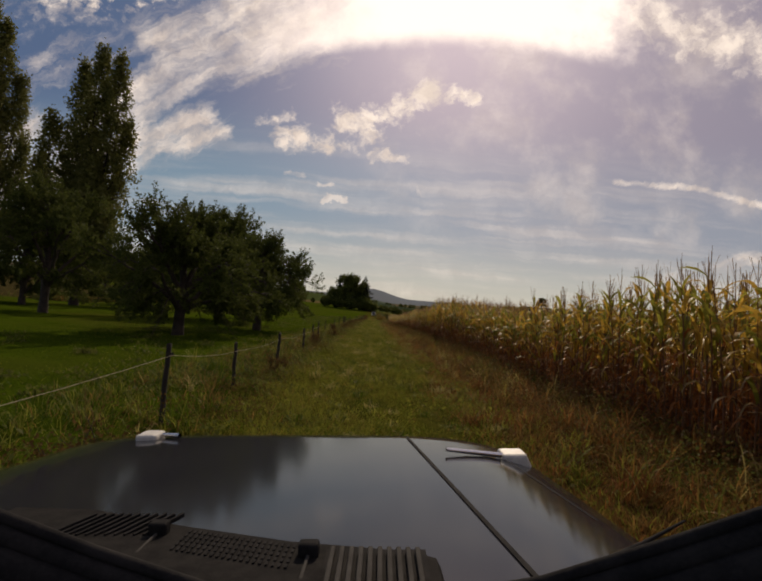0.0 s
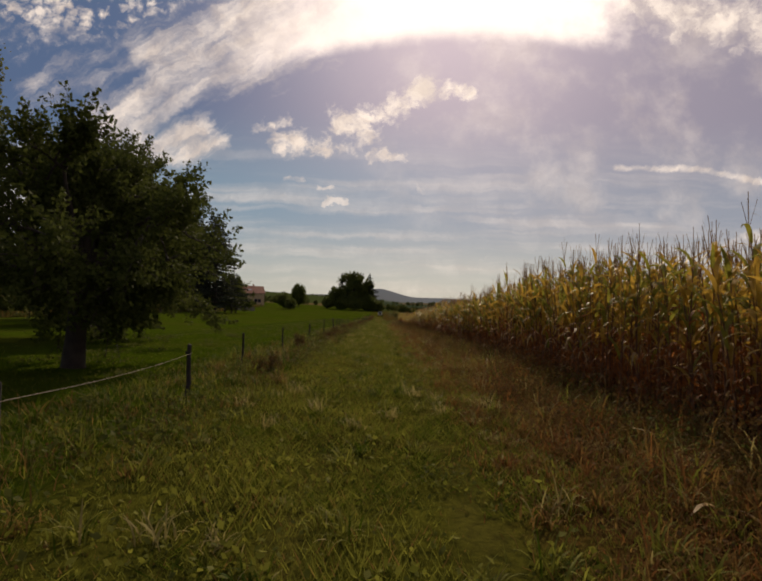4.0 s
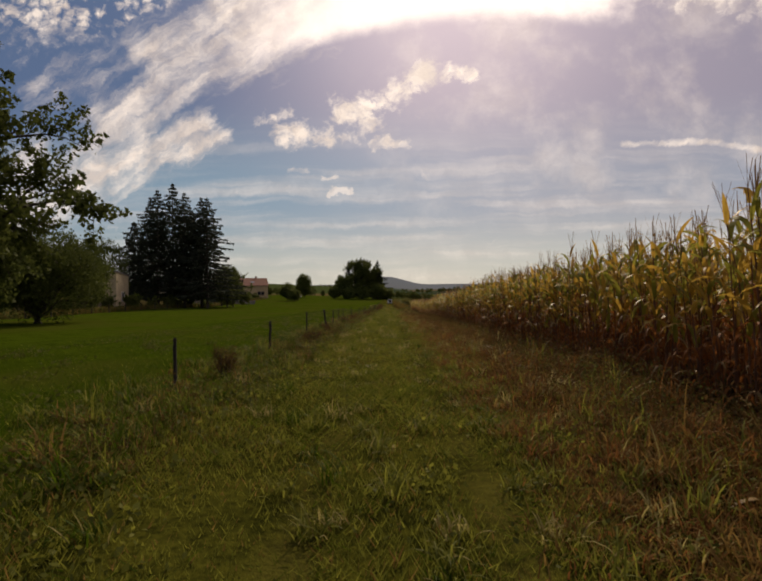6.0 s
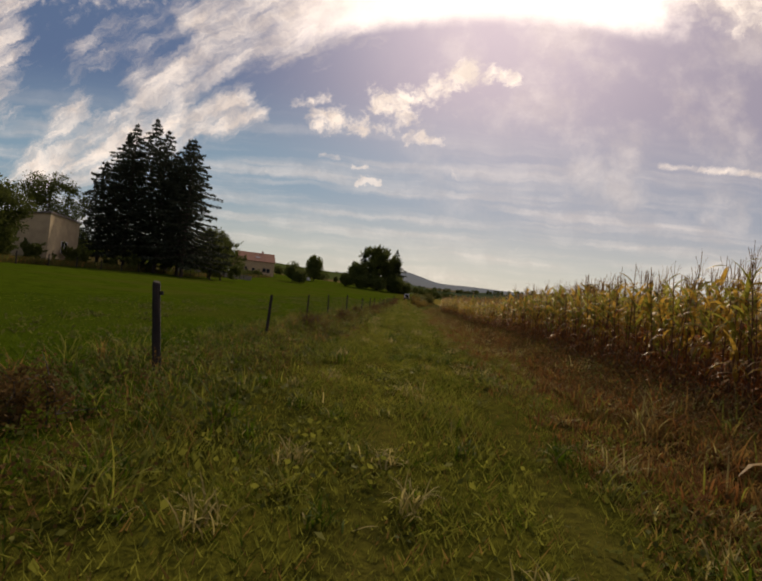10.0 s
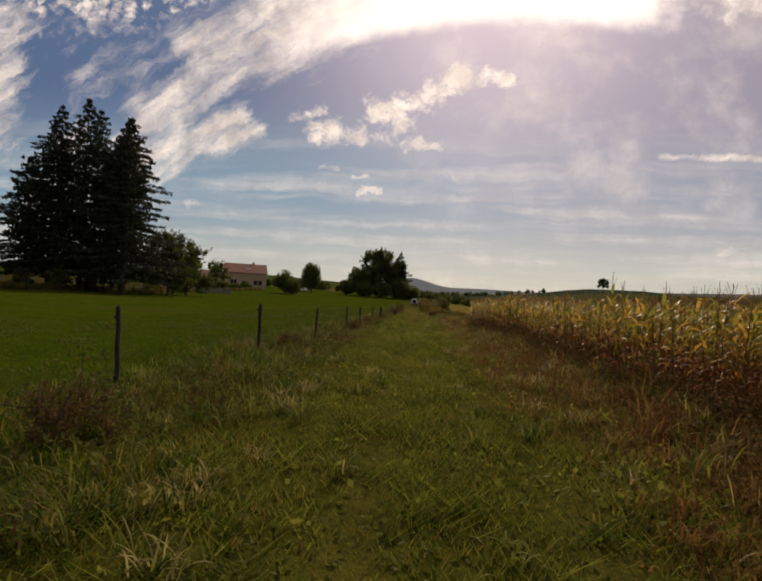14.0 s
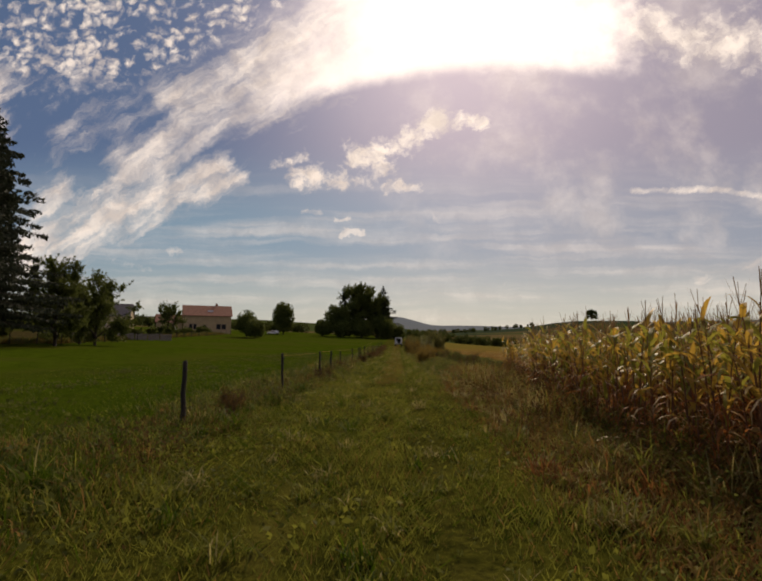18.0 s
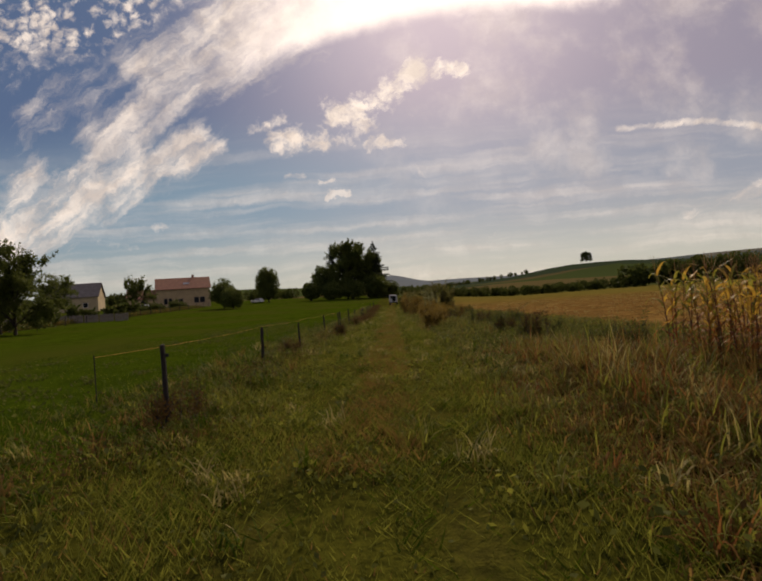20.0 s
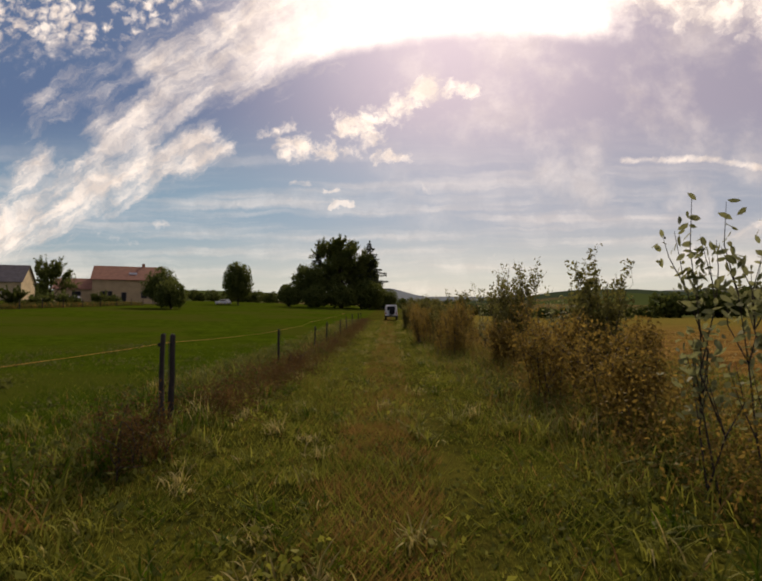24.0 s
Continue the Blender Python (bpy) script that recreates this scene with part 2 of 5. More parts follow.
def material(name, colour, second=None, rough=0.8, metal=0.0, scale=3.0, bump=0.0, trans=0.0, spec=0.5, random=0.0, coords="Object"):
    """A surface with grain at two scales between colour and second; trans lets light through thin leaves."""
    m = bpy.data.materials.new(name)
    m.use_nodes = True
    t = m.node_tree
    b = t.nodes["Principled BSDF"]
    tc = t.nodes.new("ShaderNodeTexCoord")
    vec = tc.outputs[coords]
    second = second or tuple(c * 0.7 for c in colour)
    big, small = noise_tex(t, vec, scale, 3), noise_tex(t, vec, scale * 9, 5, 0.65)
    f = math_node(t, "ADD", math_node(t, "MULTIPLY", big, 0.6), math_node(t, "MULTIPLY", small, 0.4))
    f = remap(t, f, 0.36, 0.64)
    if random:
        g = t.nodes.new("ShaderNodeNewGeometry")
        f = math_node(t, "ADD", math_node(t, "MULTIPLY", f, 1 - random), math_node(t, "MULTIPLY", g.outputs["Random Per Island"], random))
    col = mixc(t, f, colour, second)
    t.links.new(col, b.inputs["Base Color"])
    b.inputs["Roughness"].default_value, b.inputs["Metallic"].default_value = rough, metal
    b.inputs["Specular IOR Level"].default_value = spec
    if bump:
        bn = t.nodes.new("ShaderNodeBump")
        bn.inputs["Strength"].default_value, bn.inputs["Distance"].default_value = bump, 0.02
        t.links.new(small, bn.inputs["Height"])
        t.links.new(bn.outputs[0], b.inputs["Normal"])
    if trans:
        tr = t.nodes.new("ShaderNodeBsdfTranslucent")
        t.links.new(col, tr.inputs[0])
        mx = t.nodes.new("ShaderNodeMixShader")
        mx.inputs[0].default_value = trans
        t.links.new(b.outputs[0], mx.inputs[1]), t.links.new(tr.outputs[0], mx.inputs[2])
        t.links.new(mx.outputs[0], t.nodes["Material Output"].inputs[0])
    return m


M = {
    "bark": material("bark", (0.06, 0.045, 0.032), (0.03, 0.023, 0.018), 0.95, scale=4, bump=0.6),
    "apple_leaf": material("apple_leaf", (0.1, 0.12, 0.03), (0.05, 0.065, 0.015), 0.6, trans=0.4, random=0.6, scale=0.5, spec=0.02),
    "poplar_leaf": material("poplar_leaf", (0.2, 0.2, 0.06), (0.1, 0.11, 0.03), 0.55, trans=0.42, random=0.6, scale=0.4, spec=0.06),
    "leaf": material("leaf", (0.14, 0.165, 0.04), (0.07, 0.09, 0.022), 0.6, trans=0.42, random=0.6, scale=0.3, spec=0.06),
    "needle": material("needle", (0.05, 0.06, 0.034), (0.024, 0.032, 0.02), 0.7, trans=0.18, random=0.6, scale=0.4, spec=0.1),
    "bush_leaf": material("bush_leaf", (0.27, 0.18, 0.042), (0.115, 0.085, 0.02), 0.6, trans=0.55, random=0.7, scale=0.8, spec=0.06),
    "sallow_leaf": material("sallow_leaf", (0.2, 0.185, 0.05), (0.1, 0.1, 0.03), 0.6, trans=0.5, random=0.7, scale=0.8, spec=0.08),
    "willow_leaf": material("willow_leaf", (0.26, 0.27, 0.12), (0.14, 0.15, 0.06), 0.6, trans=0.5, random=0.7, scale=0.8, spec=0.1),
    "corn_green": material("corn_green", (0.34, 0.31, 0.05), (0.2, 0.2, 0.032), 0.45, trans=0.55, random=0.6, scale=1.2, spec=0.2),
    "corn_yellow": material("corn_yellow", (0.6, 0.375, 0.065), (0.4, 0.25, 0.042), 0.45, trans=0.55, random=0.6, scale=1.2, spec=0.2),
    "corn_dry": material("corn_dry", (0.46, 0.175, 0.05), (0.24, 0.08, 0.024), 0.6, trans=0.55, random=0.6, scale=1.2, spec=0.14),
    "corn_pale": material("corn_pale", (0.52, 0.36, 0.16), (0.34, 0.21, 0.085), 0.5, trans=0.4, random=0.6, scale=1.2, spec=0.25),
    "corn_stalk": material("corn_stalk", (0.24, 0.1, 0.04), (0.13, 0.05, 0.022), 0.7, scale=4),
    "tassel": material("tassel", (0.34, 0.2, 0.075), (0.19, 0.11, 0.045), 0.8, trans=0.2, scale=2),
    "blade_green": material("blade_green", (0.265, 0.265, 0.043), (0.085, 0.098, 0.016), 0.6, trans=0.5, random=0.7, scale=0.7, spec=0.06),
    "blade_pasture": material("blade_pasture", (0.067, 0.11, 0.006), (0.034, 0.064, 0.004), 0.6, trans=0.5, random=0.7, scale=0.4, spec=0.06),
    "blade_dry": material("blade_dry", (0.28, 0.175, 0.05), (0.14, 0.08, 0.025), 0.8, trans=0.5, random=0.7, scale=0.7, spec=0.06),
    "blade_straw": material("blade_straw", (0.42, 0.36, 0.13), (0.25, 0.2, 0.07), 0.6, trans=0.5, random=0.7, scale=0.7, spec=0.08),
    "blade_rust": material("blade_rust", (0.26, 0.115, 0.035), (0.13, 0.055, 0.018), 0.8, trans=0.5, random=0.7, scale=0.7, spec=0.05),
    "weed_leaf": material("weed_leaf", (0.13, 0.14, 0.034), (0.065, 0.075, 0.018), 0.6, trans=0.45, random=0.7, scale=0.5, spec=0.03),
    "dock": material("dock", (0.155, 0.09, 0.03), (0.06, 0.038, 0.014), 0.85, trans=0.3, random=0.6, scale=2, spec=0.06),
    "post_wood": material("post_wood", (0.036, 0.028, 0.022), (0.018, 0.015, 0.012), 0.95, scale=6, bump=0.5),
    "grey_board": material("grey_board", (0.24, 0.21, 0.18), (0.15, 0.13, 0.11), 0.9, scale=3, bump=0.3),
    "tape": material("tape", (0.6, 0.3, 0.08), (0.48, 0.24, 0.07), 0.8, spec=0.05, scale=8),
    "cord": material("cord", (0.46, 0.4, 0.3), (0.36, 0.3, 0.22), 0.8, spec=0.05, scale=8),
    "render_cream": material("render_cream", (0.46, 0.34, 0.19), (0.38, 0.28, 0.155), 0.9, scale=0.8, bump=0.15),
    "render_grey": material("render_grey", (0.5, 0.4, 0.235), (0.38, 0.3, 0.18), 0.9, scale=0.9, bump=0.2),
    "roof_red": material("roof_red", (0.32, 0.145, 0.085), (0.24, 0.105, 0.062), 0.85, scale=1.2, bump=0.2),
    "roof_grey": material("roof_grey", (0.20, 0.17, 0.15), (0.13, 0.115, 0.10), 0.85, scale=1.2),
    "dark_glass": material("dark_glass", (0.02, 0.024, 0.028), (0.03, 0.034, 0.04), 0.08, spec=0.8),
    "tinted_glass": material("tinted_glass", (0.012, 0.013, 0.014), (0.02, 0.02, 0.022), 0.3, spec=0.15),
    "white_paint": material("white_paint", (0.74, 0.74, 0.72), (0.66, 0.66, 0.64), 0.4, scale=2),
    "white_plastic": material("white_plastic", (0.66, 0.65, 0.58), (0.5, 0.48, 0.42), 0.45, scale=14),
    "chrome": material("chrome", (0.78, 0.78, 0.78), (0.7, 0.7, 0.7), 0.12, 1.0, scale=10),
    "black_plastic": material("black_plastic", (0.022, 0.022, 0.022), (0.04, 0.038, 0.035), 0.85, spec=0.05, scale=30, bump=0.15),
    "cowl_plastic": material("cowl_plastic", (0.013, 0.0125, 0.012), (0.024, 0.023, 0.021), 0.85, spec=0.03, scale=30, bump=0.15),
    "white_plastic_dim": material("white_plastic_dim", (0.06, 0.058, 0.052), (0.04, 0.038, 0.034), 0.8, spec=0.05, scale=20),
    "rubber": material("rubber", (0.014, 0.014, 0.014), (0.026, 0.025, 0.024), 0.85, spec=0.05, scale=20, bump=0.2),
    "car_paint": material("car_paint", (0.02, 0.021, 0.025), (0.028, 0.029, 0.033), 0.1, 0.0, scale=1.5, spec=0.3),
    "red_lamp": material("red_lamp", (0.35, 0.02, 0.015), (0.28, 0.015, 0.01), 0.25),
    "steel": material("steel", (0.35, 0.35, 0.36), None, 0.4, 0.9, scale=12),
}


def ground_material():
    m = bpy.data.materials.new("field_ground")
    m.use_nodes = True
    t = m.node_tree
    b = t.nodes["Principled BSDF"]
    tc = t.nodes.new("ShaderNodeTexCoord")
    vec = tc.outputs["Object"]
    sep = t.nodes.new("ShaderNodeSeparateXYZ")
    t.links.new(vec, sep.inputs[0])
    X, Y, Z = sep.outputs
    big, mid, fine = noise_tex(t, vec, 0.09, 4), noise_tex(t, vec, 0.9, 5, 0.6), noise_tex(t, vec, 9.0, 6, 0.7)
    wob = math_node(t, "ADD", math_node(t, "MULTIPLY", math_node(t, "SUBTRACT", mid, 0.5), 1.6), X)
    fm = remap(t, math_node(t, "ADD", math_node(t, "MULTIPLY", fine, 0.6), math_node(t, "MULTIPLY", mid, 0.4)), 0.36, 0.64)
    pasture = mixc(t, fm, (0.025, 0.043, 0.003), (0.054, 0.082, 0.006))
    pasture = mixc(t, remap(t, big, 0.45, 0.62), pasture, (0.05, 0.061, 0.008))
    lane = mixc(t, fm, (0.024, 0.027, 0.005), (0.085, 0.085, 0.012))
    dry = mixc(t, fm, (0.035, 0.02, 0.007), (0.1, 0.055, 0.017))
    soil = mixc(t, fm, (0.035, 0.024, 0.015), (0.075, 0.05, 0.028))
    rows = t.nodes.new("ShaderNodeMapping")
    rows.inputs["Scale"].default_value = (0.42, 0.85, 1)
    rows.inputs["Rotation"].default_value = (0, 0, 0.12)
    t.links.new(vec, rows.inputs[0])
    comb = noise_tex(t, rows.outputs[0], 1.0, 5, 0.65)
    stubble = mixc(t, remap(t, math_node(t, "ADD", math_node(t, "MULTIPLY", comb, 0.7), math_node(t, "MULTIPLY", fine, 0.3)), 0.38, 0.62), (0.095, 0.052, 0.015), (0.26, 0.15, 0.045))
    stubble = mixc(t, math_node(t, "MULTIPLY", remap(t, Y, 150, 215), 0.8), stubble, (0.135, 0.118, 0.024))
    # worn wheel lines of the lane
    rut = t.nodes.new("ShaderNodeMath")
    rut.operation = "ABSOLUTE"
    t.links.new(math_node(t, "SUBTRACT", math_node(t, "ABSOLUTE", math_node(t, "SUBTRACT", X, 0.1)), 0.72), rut.inputs[0])
    worn = math_node(t, "MULTIPLY", remap(t, rut.outputs[0], 0.34, 0.05), remap(t, mid, 0.35, 0.6))
    lane = mixc(t, math_node(t, "MULTIPLY", worn, 0.28), lane, (0.10, 0.08, 0.022))
    crown = math_node(t, "MULTIPLY", remap(t, math_node(t, "ABSOLUTE", math_node(t, "SUBTRACT", X, 0.1)), 0.6, 0.25), remap(t, Y, 112, 126))
    lane = mixc(t, math_node(t, "MULTIPLY", crown, 0.6), lane, (0.10, 0.065, 0.022))
    col = mixc(t, remap(t, wob, -3.6, -2.6), pasture, lane)
    verge = math_node(t, "ADD", wob, remap(t, Y, 72, 96, 0.55, -0.1))
    col = mixc(t, remap(t, verge, 1.6, 2.4), col, dry)
    right = mixc(t, remap(t, Y, 112, 117), soil, stubble)
    green = mixc(t, fm, (0.03, 0.04, 0.006), (0.08, 0.09, 0.012))
    edge = remap(t, math_node(t, "ADD", wob, math_node(t, "MULTIPLY", remap(t, Y, 112, 120), -4.5)), 3.6, 4.8)
    col = mixc(t, math_node(t, "MULTIPLY", remap(t, Y, 112, 120), remap(t, wob, 1.0, 3.0)), col, green)
    col = mixc(t, edge, col, right)
    beyond = math_node(t, "ADD", math_node(t, "ADD", wob, 40.5), math_node(t, "DIVIDE", math_node(t, "SUBTRACT", Y, 66.0), 15.0))
    rough = mixc(t, fm, (0.022, 0.02, 0.008), (0.07, 0.055, 0.02))
    col = mixc(t, math_node(t, "MULTIPLY", remap(t, beyond, 0.0, -2.5), math_node(t, "MULTIPLY", remap(t, Y, 62, 72), remap(t, Y, 235, 200))), col, rough)
    # far country: meadows, stubble and woods
    dist = math_node(t, "SQRT", math_node(t, "ADD", math_node(t, "MULTIPLY", X, X), math_node(t, "MULTIPLY", Y, Y)))
    vor = t.nodes.new("ShaderNodeTexVoronoi")
    vor.inputs["Scale"].default_value = 0.006
    t.links.new(vec, vor.inputs["Vector"])
    sv = t.nodes.new("ShaderNodeSeparateColor")
    t.links.new(vor.outputs["Color"], sv.inputs[0])
    far = mixc(t, remap(t, sv.outputs[0], 0.35, 0.5), (0.05, 0.068, 0.022), (0.11, 0.085, 0.035))
    far = mixc(t, remap(t, sv.outputs[1], 0.6, 0.65), far, (0.035, 0.05, 0.028))
    # distance haze painted into the colour: ground pales to blue from 900 m
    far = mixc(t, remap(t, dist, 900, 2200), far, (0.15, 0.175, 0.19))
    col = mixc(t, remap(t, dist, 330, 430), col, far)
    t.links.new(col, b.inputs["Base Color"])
    b.inputs["Roughness"].default_value = 0.95
    b.inputs["Specular IOR Level"].default_value = 0.0
    bn = t.nodes.new("ShaderNodeBump")
    bn.inputs["Strength"].default_value, bn.inputs["Distance"].default_value = 0.8, 0.08
    t.links.new(fine, bn.inputs["Height"])
    t.links.new(bn.outputs[0], b.inputs["Normal"])
    return m


M["ground"] = ground_material()

# ---- mesh helpers ----
UP = Vector((0, 0, 1))


def ss(a, b, x):
    u = np.clip((np.asarray(x, float) - a) / (b - a), 0, 1)
    return u * u * (3 - 2 * u)


def height(x, y):
    """The lie of the land."""
    x, y = np.asarray(x, float), np.asarray(y, float)
    z = 0.034 * np.maximum(0, -x - 8) * ss(40, 150, y)
    z = np.minimum(z, 6) + 0.034 * np.maximum(0, np.minimum(y, 340) - 165) * ss(60, -20, x)
    r = np.sqrt(x * x + y * y)
    far = 0.040 * np.maximum(0, np.minimum(r, 1700) - 330) * ss(-200, 200, y + 200)
    roll = 10 * np.sin(x / 260 + 1.3) * np.sin(y / 330 + 0.4) + 6 * np.sin(x / 117 + y / 190)
    z = z + far * ss(330, 600, r) + roll * ss(420, 1000, r)
    z = z + 70 * np.exp(-(((x - 0) / 120) ** 2 + ((y - 2400) / 330) ** 2)) + 45 * np.exp(-(((x - 420) / 330) ** 2 + ((y - 2500) / 300) ** 2)) + 40 * np.exp(-(((x - 900) / 260) ** 2 + ((y - 2500) / 300) ** 2))
    z = z + 13 * np.exp(-(((x - 300) / 90) ** 2 + ((y - 864) / 120) ** 2))
    bumps = 0.03 * np.sin(x * 2.1 + y * 0.7) * np.sin(y * 1.3) - 0.05 * np.exp(-((np.abs(x - 0.1) - 0.72) / 0.22) ** 2) * (y < 200)
    return z + bumps * ss(60, 20, np.abs(x))


def arrays(name, verts, faces, mats, index=None, smooth=False):
    """A mesh from arrays; faces is one array of triangles or quads, or a list of such."""
    if not isinstance(faces, list):
        faces = [faces]
    me = bpy.data.meshes.new(name)
    verts = np.ascontiguousarray(verts, np.float32)
    me.vertices.add(len(verts))
    me.vertices.foreach_set("co", verts.ravel())
    loops = np.concatenate([f.ravel() for f in faces]).astype(np.int32)
    sizes = np.concatenate([np.full(len(f), f.shape[1], np.int32) for f in faces])
    starts = np.concatenate([[0], np.cumsum(sizes)[:-1]]).astype(np.int32)
    me.loops.add(len(loops))
    me.loops.foreach_set("vertex_index", loops)
    me.polygons.add(len(sizes))
    me.polygons.foreach_set("loop_start", starts)
    if index is not None:
        me.polygons.foreach_set("material_index", np.ascontiguousarray(index, np.int32))
    if smooth:
        me.polygons.foreach_set("use_smooth", np.ones(len(sizes), bool))
    for m in mats:
        me.materials.append(m)
    me.update(calc_edges=True)
    return me


def part(name, bm, mat, parent, label=""):
    me = bpy.data.meshes.new(name)
    bm.to_mesh(me)
    bm.free()
    me.materials.append(mat)
    ob = new(name, me)
    ob.parent = parent
    if label:
        tagged(ob, label)
    return ob


def mesh_part(name, me, parent, label="", kind=""):
    ob = new(name, me)
    ob.parent = parent
    tagged(ob, label, kind=kind)
    return ob


def empty(name, m, label, category, group="", kind=""):
    ob = new(name)
    ob.matrix_world = m
    ob.empty_display_size = 0.2
    return tagged(ob, label, category, group, kind)


def box(bm, x0, x1, y0, y1, z0, z1, bevel=0.0, m=None):
    vs = bmesh.ops.create_cube(bm, size=1)["verts"]
    for v in vs:
        v.co = Vector(((x0 + x1) / 2 + v.co.x * (x1 - x0), (y0 + y1) / 2 + v.co.y * (y1 - y0), (z0 + z1) / 2 + v.co.z * (z1 - z0)))
    if bevel:
        es = list({e for v in vs for e in v.link_edges})
        r = bmesh.ops.bevel(bm, geom=es, offset=bevel, segments=2, affect="EDGES", profile=0.5)
        vs = list({v for f in r["faces"] for v in f.verts} | {v for v in vs if v.is_valid})
    if m is not None:
        bmesh.ops.transform(bm, matrix=m, verts=vs)
    return vs


def tube(points, radii, sides=6):
    """Vertices and quads of a tapered tube along points."""
    pts = np.asarray(points, float)
    n = len(pts)
    d = np.gradient(pts, axis=0)
    d /= np.linalg.norm(d, axis=1)[:, None] + 1e-9
    ref = np.where(np.abs(d[:, 2:3]) > 0.9, [[1.0, 0, 0]], [[0, 0, 1.0]])
    u = np.cross(d, ref)
    u /= np.linalg.norm(u, axis=1)[:, None] + 1e-9
    w = np.cross(d, u)
    a = np.linspace(0, 2 * np.pi, sides, endpoint=False)
    ring = u[:, None] * np.cos(a)[None, :, None] + w[:, None] * np.sin(a)[None, :, None]
    v = pts[:, None] + ring * np.asarray(radii, float)[:, None, None]
    i = np.arange(n - 1)[:, None] * sides
    k = np.arange(sides)[None]
    k2 = (k + 1) % sides
    q = np.stack([i + k, i + k2, i + sides + k2, i + sides + k], -1).reshape(-1, 4)
    return v.reshape(-1, 3), q


def merge(pieces):
    vs, fs, o = [], [], 0
    for v, f in pieces:
        vs.append(v)
        fs.append(f + o)
        o += len(v)
    return np.concatenate(vs), np.concatenate(fs)


RNG = np.random.default_rng(7)


def oval_leaves(rng, centres, size, stretch=1.6, up=0.3):
    """Six-sided oval leaves, slightly cupped."""
    n = len(centres)
    d = rng.normal(size=(n, 3))
    d[:, 2] -= up
    d /= np.linalg.norm(d, axis=1)[:, None]
    s = np.cross(d, rng.normal(size=(n, 3)))
    s /= np.linalg.norm(s, axis=1)[:, None] + 1e-9
    nn = np.cross(d, s)
    L = size * rng.uniform(0.6, 1.3, n)[:, None]
    w = L * 0.5 / stretch
    v = np.stack([centres - d * L * 0.5, centres - d * L * 0.18 + s * w + nn * L * 0.07, centres + d * L * 0.2 + s * w * 0.9 + nn * L * 0.07, centres + d * L * 0.5,
                  centres + d * L * 0.2 - s * w * 0.9 + nn * L * 0.07, centres - d * L * 0.18 - s * w + nn * L * 0.07], 1).reshape(-1, 3)
    return v, np.arange(6 * n).reshape(-1, 6)


def leaf_cards(rng, centres, size, stretch=1.6, up=0.3):
    """Pointed leaves, each folded along its rib, at the centres."""
    n = len(centres)
    d = rng.normal(size=(n, 3))
    d[:, 2] -= up
    d /= np.linalg.norm(d, axis=1)[:, None]
    s = np.cross(d, rng.normal(size=(n, 3)))
    s /= np.linalg.norm(s, axis=1)[:, None] + 1e-9
    nn = np.cross(d, s)
    L = size * rng.uniform(0.6, 1.3, n)[:, None]
    a = centres - d * L * 0.5
    b = centres + d * L * 0.5
    mid = centres + nn * L * 0.08
    l, r = mid + s * L * 0.5 / stretch, mid - s * L * 0.5 / stretch
    v = np.stack([a, l, b, r], 1).reshape(-1, 3)
    return v, np.arange(4 * n).reshape(-1, 4)

# ---- ground ----


def build_ground():
    def axis(lo, hi, step, far):
        core = np.arange(lo, hi + 1e-6, step)
        out = [step]
        while sum(out) < far:
            out.append(out[-1] * 1.16)
        o = np.cumsum(out)
        return np.concatenate([(lo - o)[::-1], core, hi + o])
    xs, ys = axis(-24, 24, 0.6, 3600), axis(-12, 200, 1.0, 3600)
    gx, gy = np.meshgrid(xs, ys)
    v = np.stack([gx, gy, height(gx, gy)], -1).reshape(-1, 3)
    nx, ny = len(xs), len(ys)
    i = (np.arange(ny - 1)[:, None] * nx + np.arange(nx - 1)[None]).ravel()
    f = np.stack([i, i + 1, i + nx + 1, i + nx], -1)
    ob = new("ground", arrays("ground", v, f, [M["ground"]], smooth=True))
    tagged(ob, "grassy lane between green pasture and dry field, hills beyond", "ground", kind="structure")


build_ground()

# ---- fence along the pasture ----
# x, y, top, lean of each post
POSTS = [(-3.1, -0.5, 0.9, 2), (-3.12, 6.7, 1.07, 0), (-3.06, 9.9, 0.88, -3), (-3.06, 14.5, 0.9, 1), (-2.95, 19.2, 0.92, 3), (-3.2, 24.3, 0.95, 2), (-3.5, 29.2, 0.95, -1),
         (-4.1, 35.0, 0.95, 0), (-4.25, 41.9, 0.95, 0), (-4.04, 48.9, 0.98, 0), (-4.02, 56.3, 1.2, 0), (-3.78, 62.0, 1.21, -6), (-4.1, 68.5, 1.05, 4), (-4.4, 75.4, 1.1, -1),
         (-4.6, 82.3, 1.15, 2), (-4.2, 87.7, 1.2, 0), (-3.54, 91.8, 1.11, -3), (-3.38, 98.6, 1.16, 0), (-3.41, 104.9, 1.1, 2), (-3.08, 111.0, 1.14, -1), (-2.82, 116.4, 1.11, 0),
         (-3.3, 123.2, 1.05, 1), (-3.53, 129.7, 0.95, 2), (-3.14, 134.4, 1.07, 1), (-3.07, 141.0, 1.16, -1), (-3.22, 141.4, 1.14, 0), (-3.03, 146.9, 1.25, 0), (-3.05, 147.25, 1.24, -3),
         (-3.2, 155.0, 1.1, 0), (-3.0, 161.0, 1.1, 2), (-3.1, 166.0, 1.15, 0), (-2.9, 171.5, 1.1, -2), (-3.0, 177.0, 1.1, 1), (-3.0, 183.0, 1.15, 0), (-2.8, 189.0, 1.1, 1), (-2.9, 195.0, 1.1, 0)]


